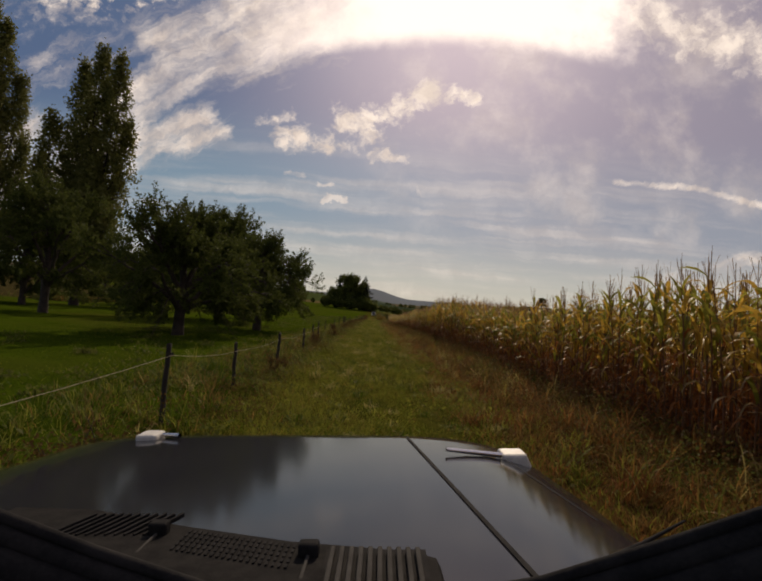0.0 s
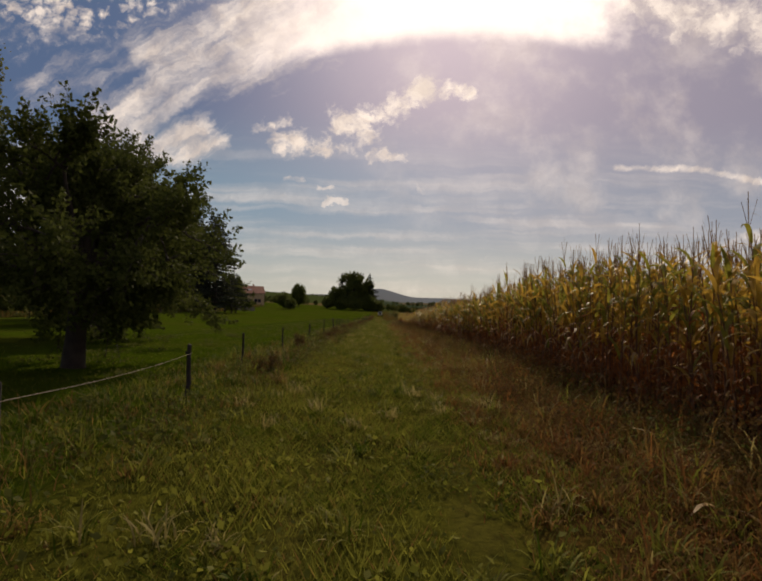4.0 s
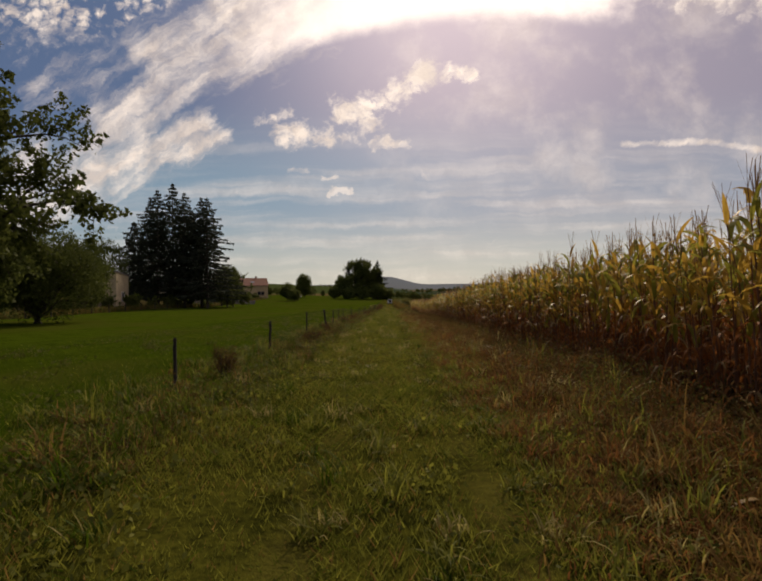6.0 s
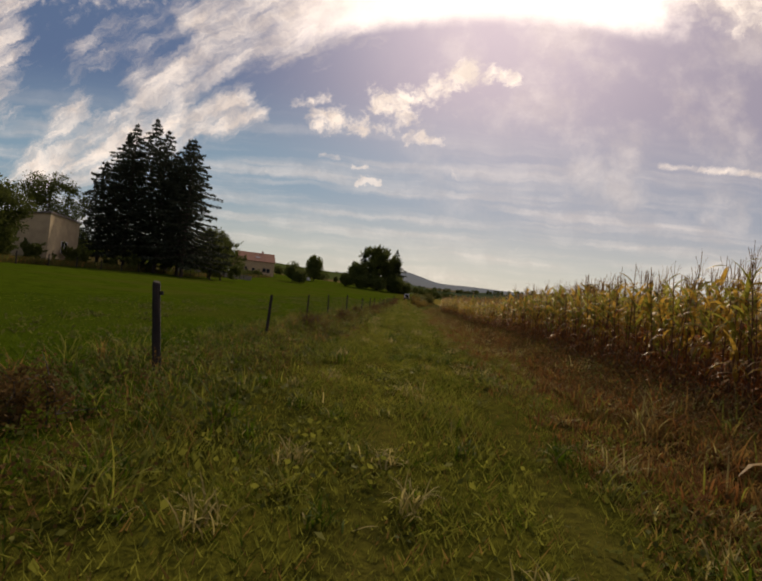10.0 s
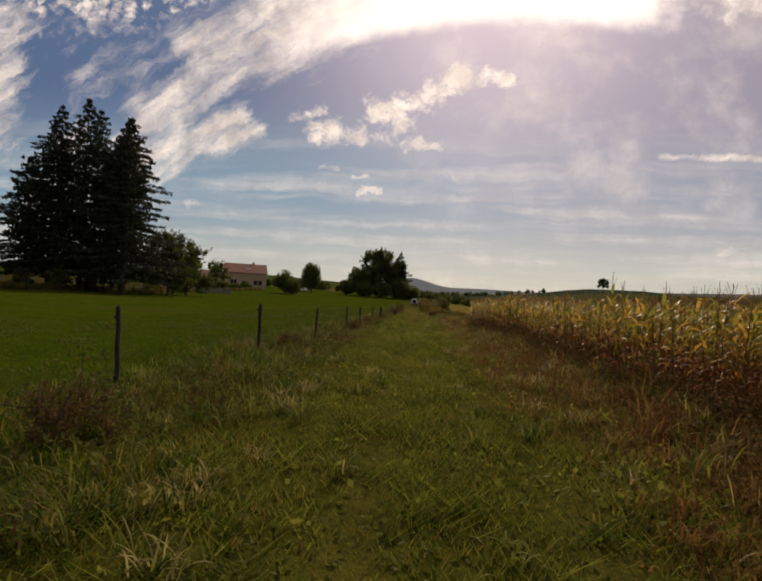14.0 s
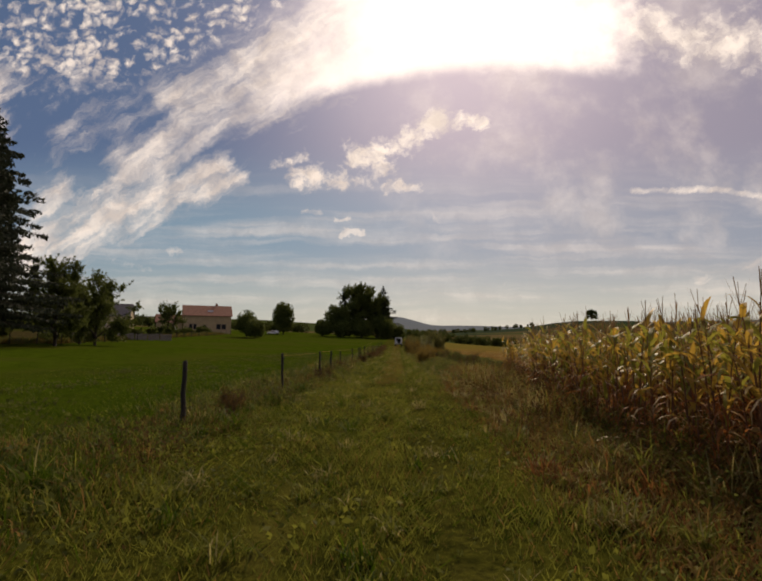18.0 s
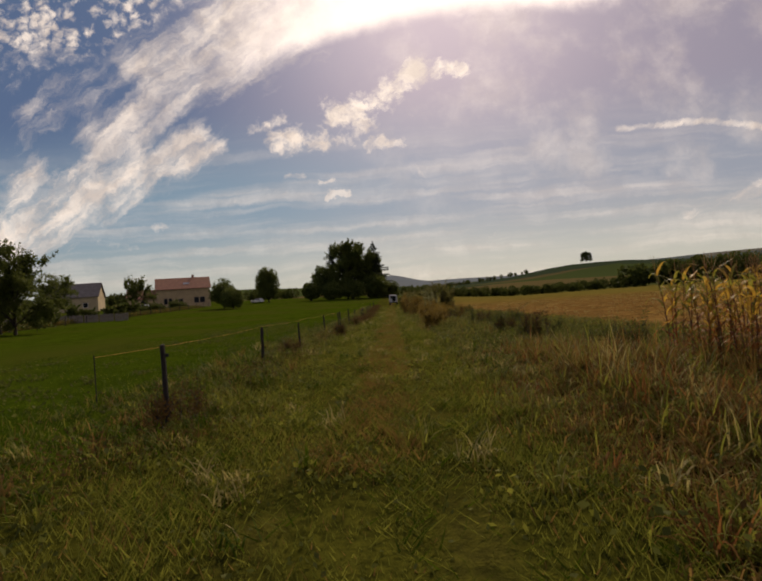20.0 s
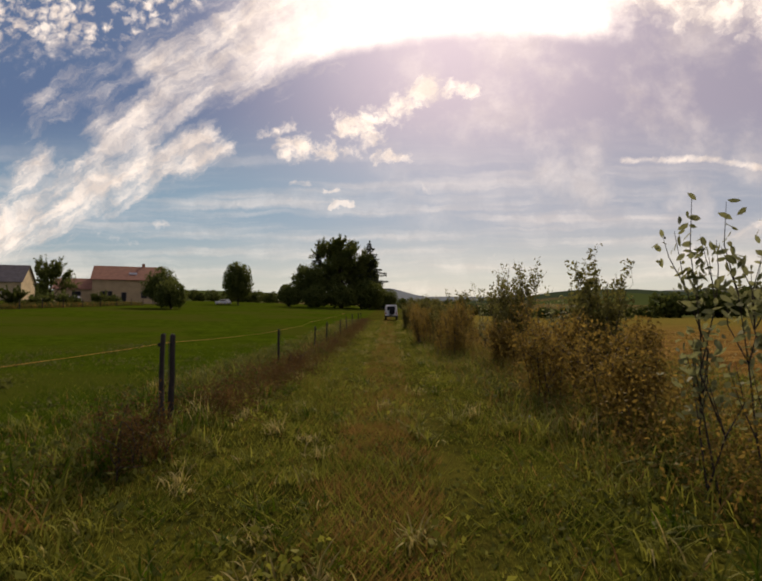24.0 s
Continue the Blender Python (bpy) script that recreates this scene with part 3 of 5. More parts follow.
def post_mesh(h, r, seed):
    rng = np.random.default_rng(seed)
    zs = np.array([-0.3, 0, 0.25 * h, 0.5 * h, 0.75 * h, h - 0.02, h])
    p = np.stack([rng.normal(0, 0.006, 7), rng.normal(0, 0.006, 7), zs], -1)
    v, f = tube(p, r * np.array([1.05, 1.05, 1, 0.98, 0.95, 0.92, 0.75]), 8)
    bm = bmesh.new()
    vs = [bm.verts.new(c) for c in v]
    for q in f:
        bm.faces.new([vs[k] for k in q])
    bm.faces.new(vs[-8:])
    return bm


def build_fence():
    for k, (x, y, top, lean) in enumerate(POSTS):
        z = float(height(x, y))
        e = empty("fence_post", pose(x, y, z, 0, lean, 0 if abs(lean) > 4 else k * 37), "weathered dark wooden fence post standing in tall grass", "fence post", "posts along the pasture")
        r = 0.058 if k == 11 else (0.036 if k % 3 else 0.043)
        part("post", post_mesh(top + 0.02, r, k), M["post_wood"], e)
        bm = bmesh.new()
        box(bm, r * 0.8, r + 0.035, -0.014, 0.014, top - 0.16, top - 0.11, 0.004)
        part("insulator", bm, M["black_plastic"], e, "small dark plastic wire insulator")
    # tape on the roadside posts at the start, then on thin stakes inside the pasture
    near = [(p[0] + 0.06, p[1], p[2] - 0.14) for p in POSTS if p[1] < 30]
    inner = [(-4.8 + 0.15 * math.sin(k * 2.1), 118 + k * 11.0, 0.92) for k in range(8)]
    for k, (x, y, top) in enumerate(inner):
        bm = bmesh.new()
        box(bm, -0.007, 0.007, -0.007, 0.007, -0.2, top + 0.05, 0.002)
        e = empty("fence_stake", pose(x, y, float(height(x, y))), "thin dark plastic stake holding fence tape", "fence stake", "stakes inside the pasture")
        part("stake", bm, M["black_plastic"], e)
    for line in (near, inner):
        pts = []
        for a, b in zip(line, line[1:]):
            for u in np.linspace(0, 1, 7)[:-1]:
                z = float(height(a[0], a[1])) * (1 - u) + float(height(b[0], b[1])) * u + a[2] * (1 - u) + b[2] * u
                pts.append((a[0] + (b[0] - a[0]) * u, a[1] + (b[1] - a[1]) * u, z - 0.22 * u * (1 - u)))
        b = line[-1]
        pts.append((b[0], b[1], float(height(b[0], b[1])) + b[2]))
        v, f = tube(pts, np.full(len(pts), 0.0026 if line is near else 0.003), 4)
        kind, words = ("cord", "thin pale electric fence tape strung between the posts") if line is near else ("tape", "thin orange electric fence tape strung along the pasture")
        tagged(new("fence_tape", arrays("fence_tape", v, f, [M[kind]])), words, "fence tape")


build_fence()

# ---- trees ----


def tree(name, x, y, h, crown_r, label, leaf, rng, trunk_h=0.25, trunk_r=0.2, lobes=14, leaves=5000, size=0.3, flat=0.75, z0=None, spread=0.33, stretch=1.6, group="", twigs=0, clump=45):
    """A broadleaved tree: tapered trunk, limbs to each lobe, leaves in clumps round the limbs."""
    z = float(height(x, y)) - 0.1 if z0 is None else z0
    e = empty(name, pose(x, y, z), label, "tree", group)
    ch = h * (1 - trunk_h)
    mid = h * trunk_h + ch * 0.5
    fork = h * trunk_h * 0.95
    sway = rng.normal(0, 0.03 * h, 2)
    p = np.array([[0, 0, -0.2], [0, 0, fork * 0.1], [sway[0] * 0.3, sway[1] * 0.3, fork * 0.5], [sway[0] * 0.6, sway[1] * 0.6, fork], [sway[0], sway[1], mid], [sway[0], sway[1], mid + ch * 0.25]])
    v, f = tube(p, trunk_r * np.array([1.5, 1.15, 0.95, 0.85, 0.5, 0.15]), 9)
    mesh_part("trunk", arrays("trunk", v, f, [M["bark"]], smooth=True), e)
    limbs, centres = [], []
    for k in range(lobes):
        a = k * 2.39996 + rng.uniform(-0.4, 0.4)
        u = (k + 0.5) / lobes
        el = math.asin(np.clip(-0.9 + 1.9 * u, -1, 1))
        rr = crown_r * rng.uniform(0.45, 0.76)
        wide = math.cos(el) ** (0.45 if trunk_h < 0.1 and el < 0 else 1.0)
        tip = np.array([rr * wide * math.cos(a), rr * wide * math.sin(a), mid + rr / crown_r * ch * 0.47 * math.sin(el)])
        b = np.array([sway[0] * 0.6, sway[1] * 0.6, fork + (tip[2] - fork) * 0.15])
        m1 = b + (tip - b) * 0.5 + np.array([0, 0, 0.07 * h]) + rng.normal(0, 0.03 * h, 3)
        path = np.array([b, b + (m1 - b) * 0.5 + rng.normal(0, 0.012 * h, 3), m1, m1 + (tip - m1) * 0.5 + rng.normal(0, 0.015 * h, 3), tip])
        limbs.append(tube(path, trunk_r * np.array([0.42, 0.34, 0.24, 0.15, 0.05]), 5))
        n = leaves // lobes
        rad = crown_r * spread * rng.uniform(0.8, 1.25)
        sub = tip + np.clip(rng.normal(0, rad * 0.55, (max(6, n // clump), 3)), -rad, rad) * np.array([1, 1, flat])
        c = sub[rng.integers(0, len(sub), n)] + rng.normal(0, rad * (0.24 if clump < 60 else 0.19), (n, 3)) * np.array([1, 1, 0.8])
        along = m1 + (tip - m1) * rng.uniform(0, 1, (n // 6, 1)) + rng.normal(0, rad * 0.3, (n // 6, 3))
        c = np.concatenate([c, along])
        q = np.linalg.norm((c - np.array([0, 0, mid])) / np.array([crown_r, crown_r, ch * 0.52]), axis=1)
        centres.append(c[q < 1.0 + 0.07 * math.sin(3.1 * a)])
    for k in range(twigs):
        a, el = rng.uniform(0, 2 * np.pi), rng.uniform(0.05, 1.2)
        o = np.array([crown_r * 0.8 * math.cos(el) * math.cos(a), crown_r * 0.8 * math.cos(el) * math.sin(a), mid + ch * 0.40 * math.sin(el)])
        d = np.array([math.cos(a) * 0.5, math.sin(a) * 0.5, 0.9]) + rng.normal(0, 0.25, 3)
        L = rng.uniform(0.5, 1.3)
        path = o + d * np.linspace(-0.4, 1, 5)[:, None] * L
        limbs.append(tube(path, np.linspace(0.014, 0.004, 5), 4))
        centres.append(path[rng.integers(1, 5, 14)] + rng.normal(0, 0.07, (14, 3)))
    v, f = merge(limbs)
    mesh_part("branchwork", arrays("branchwork", v, f, [M["bark"]], smooth=True), e)
    c = np.concatenate(centres)
    c = c[c[:, 2] > h * trunk_h * 0.55]
    v, f = leaf_cards(rng, c, size, stretch)
    mesh_part("crown", arrays("crown", v, f, [M[leaf]]), e)
    return e


def branchy(name, x, y, h, crown_r, label, leaf, rng, trunk_h=0.2, trunk_r=0.2, n1=9, n2=7, n3=7, per=55, size=0.12, twig=0.8, droop=0.5, stretch=1.6, group="", lean=0.0):
    """A tree with limbs, branches and leafy twigs that stick out of its crown."""
    z = float(height(x, y)) - 0.1
    e = empty(name, pose(x, y, z), label, "tree", group)
    fork = h * trunk_h
    top = np.array([lean * h, rng.normal(0, 0.02) * h, h * 0.72])
    p = np.array([[0, 0, -0.2], [0, 0, 0.12 * fork], [lean * fork * 0.4, 0, fork * 0.6], [lean * fork, 0, fork], [*(top[:2] * 0.6), h * 0.5], top])
    v, f = tube(p, trunk_r * np.array([1.5, 1.15, 0.95, 0.95, 0.5, 0.15]), 9)
    mesh_part("trunk", arrays("trunk", v, f, [M["bark"]], smooth=True), e)
    mid, rz = fork + (h - fork) * 0.36, (h - fork) * 0.60
    wood_, cs = [], []
    for i in range(n1):
        a = i * 2.39996 + rng.uniform(-0.3, 0.3)
        el = -0.22 + 1.55 * (i + 0.5) / n1 + rng.uniform(-0.12, 0.12)
        k = rng.uniform(0.62, 0.92)
        tip = np.array([math.cos(a) * math.cos(el) * crown_r * k, math.sin(a) * math.cos(el) * crown_r * k, mid + math.sin(el) * rz * k])
        b = np.array([lean * fork, 0, fork * rng.uniform(0.8, 1.05)]) * (1 - 0.35 * max(0, el)) + top * 0.35 * max(0, el)
        q = np.linspace(0, 1, 7)[:, None]
        limb = b + (tip - b) * q + np.array([0, 0, 1]) * (0.16 * h * q * (1 - q)) + rng.normal(0, 0.012 * h, (7, 3)) * (q > 0)
        wood_.append(tube(limb, trunk_r * np.linspace(0.5, 0.08, 7), 6))
        out = (tip - b) / np.linalg.norm(tip - b)
        for j in range(n2):
            s0 = rng.uniform(0.25, 1.0)
            g = s0 * 5.999
            o = limb[int(g)] + (limb[int(g) + 1] - limb[int(g)]) * (g % 1)
            d = out * 0.7 + rng.normal(0, 0.6, 3) + np.array([0, 0, 0.35 if el > 0.35 else -droop * 0.4])
            d /= np.linalg.norm(d)
            L = crown_r * 0.36 * rng.uniform(0.6, 1.25)
            q = np.linspace(0, 1, 5)[:, None]
            branch = o + d * L * q + np.array([0, 0, -1]) * (droop * 0.35 * L * q * q) + rng.normal(0, 0.02 * L, (5, 3)) * (q > 0)
            wood_.append(tube(branch, trunk_r * np.linspace(0.14, 0.035, 5), 4))
            for m in range(n3):
                g = rng.uniform(0.15, 1.0) * 3.999
                o2 = branch[int(g)] + (branch[int(g) + 1] - branch[int(g)]) * (g % 1)
                d2 = d * 0.6 + rng.normal(0, 0.55, 3) + np.array([0, 0, 0.45 if o2[2] > mid else -droop * 0.6])
                d2 /= np.linalg.norm(d2)
                l2 = twig * rng.uniform(0.55, 1.3)
                q = np.linspace(0, 1, 4)[:, None]
                shoot = o2 + d2 * l2 * q + np.array([0, 0, 0.18 * l2]) * q * q
                wood_.append(tube(shoot, np.array([0.011, 0.008, 0.006, 0.003]) * max(1, h / 8), 3))
                u = rng.uniform(0.05, 1.03, (per, 1))
                cs.append(o2 + d2 * l2 * u + np.array([0, 0, 0.18 * l2]) * u * u + rng.normal(0, 0.11 * twig + 0.02, (per, 3)) * (1.25 - 0.85 * u))
    v, f = merge(wood_)
    mesh_part("branchwork", arrays("branchwork", v, f, [M["bark"]], smooth=True), e)
    c = np.concatenate(cs)
    c = c[c[:, 2] > max(0.7, fork * 0.5)]
    v, f = leaf_cards(rng, c, size, stretch)
    mesh_part("crown", arrays("crown", v, f, [M[leaf]]), e)
    return e


def poplar(x, y, plumes, rng, label):
    """A poplar of several upright plumes; each is offset, top, half-width and foot."""
    z = float(height(x, y)) - 0.1
    e = empty("poplar_tree", pose(x, y, z), label, "tree", "poplars")
    h = max(p[2] for p in plumes)
    zs = np.linspace(-0.2, h * 0.8, 10)
    p = np.stack([rng.normal(0, 0.12, 10), rng.normal(0, 0.12, 10), zs], -1)
    v, f = tube(p, np.linspace(0.55, 0.10, 10), 9)
    mesh_part("trunk", arrays("trunk", v, f, [M["bark"]], smooth=True), e)
    limbs, cs = [], []
    for dx, dy, top, r, foot in plumes:
        g = np.linspace(0, 1, 7)
        axis = np.stack([dx * np.sin(g * 1.57), dy * np.sin(g * 1.57), foot * 0.6 + (top * 0.97 - foot * 0.6) * g], -1)
        limbs.append(tube(axis, np.linspace(0.2, 0.03, 7), 5))
        n = int(9.5 * (top - foot) * max(0.6, r / 2.4))
        for k in range(n):
            u = (k + rng.uniform(0, 1)) / n
            w = r * max(0.1, math.sin(math.pi * min(1, 0.16 + u * 0.86))) ** 0.75
            a = rng.uniform(0, 6.28)
            q = w * rng.uniform(0.25, 1.0) ** 0.6
            zc = foot + (top - foot) * u
            i = min(5, int(max(0, (zc - foot * 0.6) / (top * 0.97 - foot * 0.6)) * 6))
            c = np.array([axis[i][0] + q * math.cos(a), axis[i][1] + q * math.sin(a), zc])
            b = axis[i] * [1, 1, 0] + np.array([0, 0, max(foot * 0.6, zc - q * 1.5 - 0.5)])
            if k % 3 == 0:
                limbs.append(tube(np.array([b, (b + c) / 2 - [0, 0, 0.2], c]), [0.05, 0.035, 0.012], 4))
            m = 44
            cs.append(c + rng.normal(0, 1, (m, 3)) * np.array([0.30, 0.30, 0.5]))
    v, f = merge(limbs)
    mesh_part("branchwork", arrays("branchwork", v, f, [M["bark"]], smooth=True), e)
    v, f = leaf_cards(rng, np.concatenate(cs), 0.30, 1.25)
    mesh_part("crown", arrays("crown", v, f, [M["poplar_leaf"]]), e)


def spruce(x, y, h, r, rng, bare=0.08, n_whorl=34, label="tall dark green spruce with drooping branches", dens=1.0, taper=0.66):
    z = float(height(x, y)) - 0.1
    e = empty("spruce_tree", pose(x, y, z, 0, 0, rng.uniform(0, 360)), label, "tree", "spruces")
    zs = np.linspace(-0.2, h, 8)
    v, f = tube(np.stack([zs * 0, zs * 0, zs], -1), np.linspace(0.34, 0.03, 8), 8)
    mesh_part("trunk", arrays("trunk", v, f, [M["bark"]], smooth=True), e)
    limbs, cs, ds = [], [], []
    for k in range(n_whorl):
        u = bare + (0.985 - bare) * (k / (n_whorl - 1)) ** 0.9
        nb = 7 if u < 0.8 else 5
        for j in range(nb):
            a = 2 * math.pi * j / nb + k * 0.9 + rng.uniform(-0.3, 0.3)
            w = (r * (1 - u) ** taper * min(1.0, (1 - u) / 0.16) ** 0.45 + 0.12) * rng.uniform(0.42, 1.2) * (1.0 if rng.uniform() < 0.9 else 1.18)
            b = np.array([0, 0, h * u])
            t = np.linspace(0, 1, 5)[:, None]
            d = np.array([math.cos(a), math.sin(a), 0])
            path = b + d * w * t + np.array([0, 0, 1]) * (w * (-0.34 * t + 0.16 * t * t))
            limbs.append(tube(path, np.linspace(0.06, 0.012, 5) * (0.4 + 0.6 * (1 - u)), 4))
            n = int((12 + 22 * w) * dens)
            q = rng.uniform(0.12, 1.0, (n, 1)) ** 0.7
            side = np.array([-math.sin(a), math.cos(a), 0])
            c = b + d * w * q + np.array([0, 0, 1]) * (w * (-0.34 * q + 0.16 * q * q)) + side * rng.normal(0, 0.14 * w + 0.06, (n, 1)) * (1.15 - q) - np.array([0, 0, 1]) * np.abs(rng.normal(0, 0.16, (n, 1)))
            cs.append(c)
    v, f = merge(limbs)
    mesh_part("branchwork", arrays("branchwork", v, f, [M["bark"]], smooth=True), e, kind="stuff")
    v, f = leaf_cards(rng, np.concatenate(cs), 0.56, 2.8, 0.9)
    mesh_part("crown", arrays("crown", v, f, [M["needle"]]), e)


R = np.random.default_rng
APPLE = "old apple tree with a broad dark green crown, on the pasture"
branchy("apple_tree", -9.4, 23.1, 5.9, 4.5, APPLE, "apple_leaf", R(1), 0.24, 0.25, 13, 9, 8, 62, 0.12, 0.8, 1.1, group="apple trees")
branchy("apple_tree", -8.1, 33.2, 6.3, 4.4, APPLE, "apple_leaf", R(2), 0.24, 0.26, 13, 9, 9, 62, 0.12, 0.9, 1.0, group="apple trees", lean=0.04)
branchy("apple_tree", -14.5, 45.3, 10.4, 6.6, "large spreading fruit tree with dense dark green crown", "apple_leaf", R(3), 0.13, 0.34, 14, 10, 9, 70, 0.17, 1.25, 1.1, group="apple trees")
tree("apple_tree", -32.5, 77.0, 9.6, 6.2, APPLE, "apple_leaf", R(9), 0.015, 0.3, 34, 34000, 0.24, spread=0.45, group="apple trees", clump=80)
branchy("apple_tree", -23.0, 34.0, 9.0, 5.2, APPLE, "apple_leaf", R(4), 0.2, 0.28, 11, 8, 7, 55, 0.17, 1.1, 0.8, group="apple trees")
branchy("apple_tree", -33.0, 46.0, 10.0, 6.5, APPLE, "apple_leaf", R(5), 0.16, 0.28, 11, 8, 7, 55, 0.22, 1.3, 0.8, group="apple trees")
tree("apple_tree", -28.0, 62.0, 9.0, 6.0, APPLE, "apple_leaf", R(8), 0.12, 0.26, 20, 10000, 0.32, group="apple trees")
POPLAR = "tall columnar poplar with yellowing green leaves"
poplar(-34.4, 56.0, [(0.4, 0, 30.0, 2.7, 7), (-2.2, 1, 28.6, 2.5, 6), (2.9, -0.5, 29.0, 2.3, 5), (3.8, 0.8, 22.0, 2.2, 3), (-4.2, -1, 21.5, 2.4, 4), (-6.0, 0.5, 17.0, 2.2, 3), (1.4, -1.5, 16.0, 3.2, 2.5), (-1.2, 1.5, 20.0, 3.0, 3)], R(6), POPLAR)
poplar(-49.2, 58.0, [(0, 0, 36.0, 2.8, 7), (-2.6, 1, 34.0, 2.5, 6), (2.6, -0.5, 33.0, 2.5, 5), (4.2, 0.8, 27.0, 2.4, 3), (-4.0, -1, 27.5, 2.4, 4), (5.4, 0.5, 19.0, 2.2, 3), (0.4, -1.5, 18.0, 3.2, 2.5)], R(7), POPLAR)

for k, (x, y, h, r) in enumerate([(-40.6, 141.0, 25.2, 8.0), (-43.4, 145.0, 26.2, 6.5), (-46.6, 143.0, 26.8, 6.5), (-50.6, 146.0, 29.6, 7.5), (-53.2, 144.0, 27.6, 6.5), (-56.4, 147.0, 26.4, 7.0), (-60.6, 147.5, 20.5, 6.4), (-48.5, 151.0, 25.0, 7.0)]):
    spruce(x, y, h, r, R(20 + k), n_whorl=30, bare=0.13, dens=0.66, taper=0.5)

LEAFY = "leafy green tree at the edge of the pasture"
branchy("leafy_tree", -40.0, 152.5, 11.6, 4.2, LEAFY, "leaf", R(31), 0.07, 0.2, 12, 7, 6, 40, 0.27, 1.3, 0.9)
branchy("leafy_tree", -41.8, 163, 9.8, 4.8, LEAFY, "leaf", R(32), 0.08, 0.18, 12, 7, 6, 38, 0.29, 1.4, 0.9)
tree("leafy_tree", -46.0, 166, 9.5, 4.0, LEAFY, "leaf", R(33), 0.15, 0.18, 14, 6800, 0.30)
tree("leafy_tree", -47.8, 108, 11.5, 4.6, LEAFY, "apple_leaf", R(34), 0.03, 0.25, 16, 8500, 0.34)
tree("leafy_tree", -60.0, 133, 18.0, 6.0, LEAFY, "apple_leaf", R(35), 0.03, 0.22, 16, 8500, 0.34)
tree("leafy_tree", -62.0, 113, 14.0, 6.0, LEAFY, "apple_leaf", R(36), 0.03, 0.25, 16, 8500, 0.36)
branchy("leafy_tree", -64.8, 232.5, 8.8, 4.0, "young tree with loose green crown beside a house", "leaf", R(37), 0.22, 0.18, 9, 5, 5, 30, 0.36, 1.6, 0.3)
ROUND = "rounded green tree hiding the house corner"
tree("leafy_tree", -40.4, 226, 7.5, 3.3, ROUND, "leaf", R(38), 0.02, 0.18, 20, 9000, 0.36, flat=0.95, spread=0.45)
tree("leafy_tree", -36.8, 222, 5.0, 2.8, ROUND, "leaf", R(44), 0.02, 0.16, 18, 6500, 0.34, flat=0.95, spread=0.45)
tree("leafy_tree", -42.2, 276.5, 12.6, 4.1, "dense oval green tree standing alone", "leaf", R(39), 0.02, 0.3, 30, 17000, 0.46, flat=1.1, spread=0.52)
tree("leafy_tree", -86.0, 232, 12.0, 5.5, LEAFY, "leaf", R(45), 0.03, 0.25, 16, 5950, 0.40)
# clump of trees where the lane bends
CL = "large tree of the dark clump behind the pasture"
branchy("leafy_tree", -13.4, 280, 20.6, 9.2, "large domed tree with drooping olive branches", "leaf", R(40), 0.2, 0.5, 16, 8, 8, 40, 0.5, 2.3, 0.8)
tree("leafy_tree", -21.5, 275, 12.5, 5.5, CL, "leaf", R(41), 0.02, 0.4, 24, 14000, 0.52, flat=0.95, spread=0.42)
tree("leafy_tree", -8.0, 286, 17.5, 6.8, CL, "leaf", R(42), 0.02, 0.4, 28, 15000, 0.56, flat=0.9, spread=0.32, clump=80)
tree("leafy_tree", -5.0, 276, 8.5, 4.8, CL, "leaf", R(43), 0.02, 0.3, 20, 10000, 0.5, flat=0.95, spread=0.45)
tree("leafy_tree", -26.2, 270, 6.2, 3.6, CL, "leaf", R(46), 0.02, 0.3, 18, 8500, 0.46, flat=0.95, spread=0.45)
tree("leafy_tree", -12.5, 272, 6.5, 4.4, CL, "leaf", R(49), 0.02, 0.3, 18, 8500, 0.46, flat=0.95, spread=0.45)
tree("leafy_tree", -19.0, 270, 6.0, 4.2, CL, "leaf", R(50), 0.02, 0.3, 18, 8500, 0.46, flat=0.95, spread=0.45)
tree("leafy_tree", -0.5, 282, 6.0, 4.0, CL, "leaf", R(51), 0.02, 0.3, 18, 8500, 0.46, flat=0.95, spread=0.45)
spruce(-5.2, 284, 20.6, 7.6, R(47), 0.04, 26, "spruce at the edge of the tree clump", 0.9)
spruce(-20.2, 282, 19.6, 3.6, R(48), 0.3, 22, "spruce at the edge of the tree clump", 0.6)

# ---- corn ----


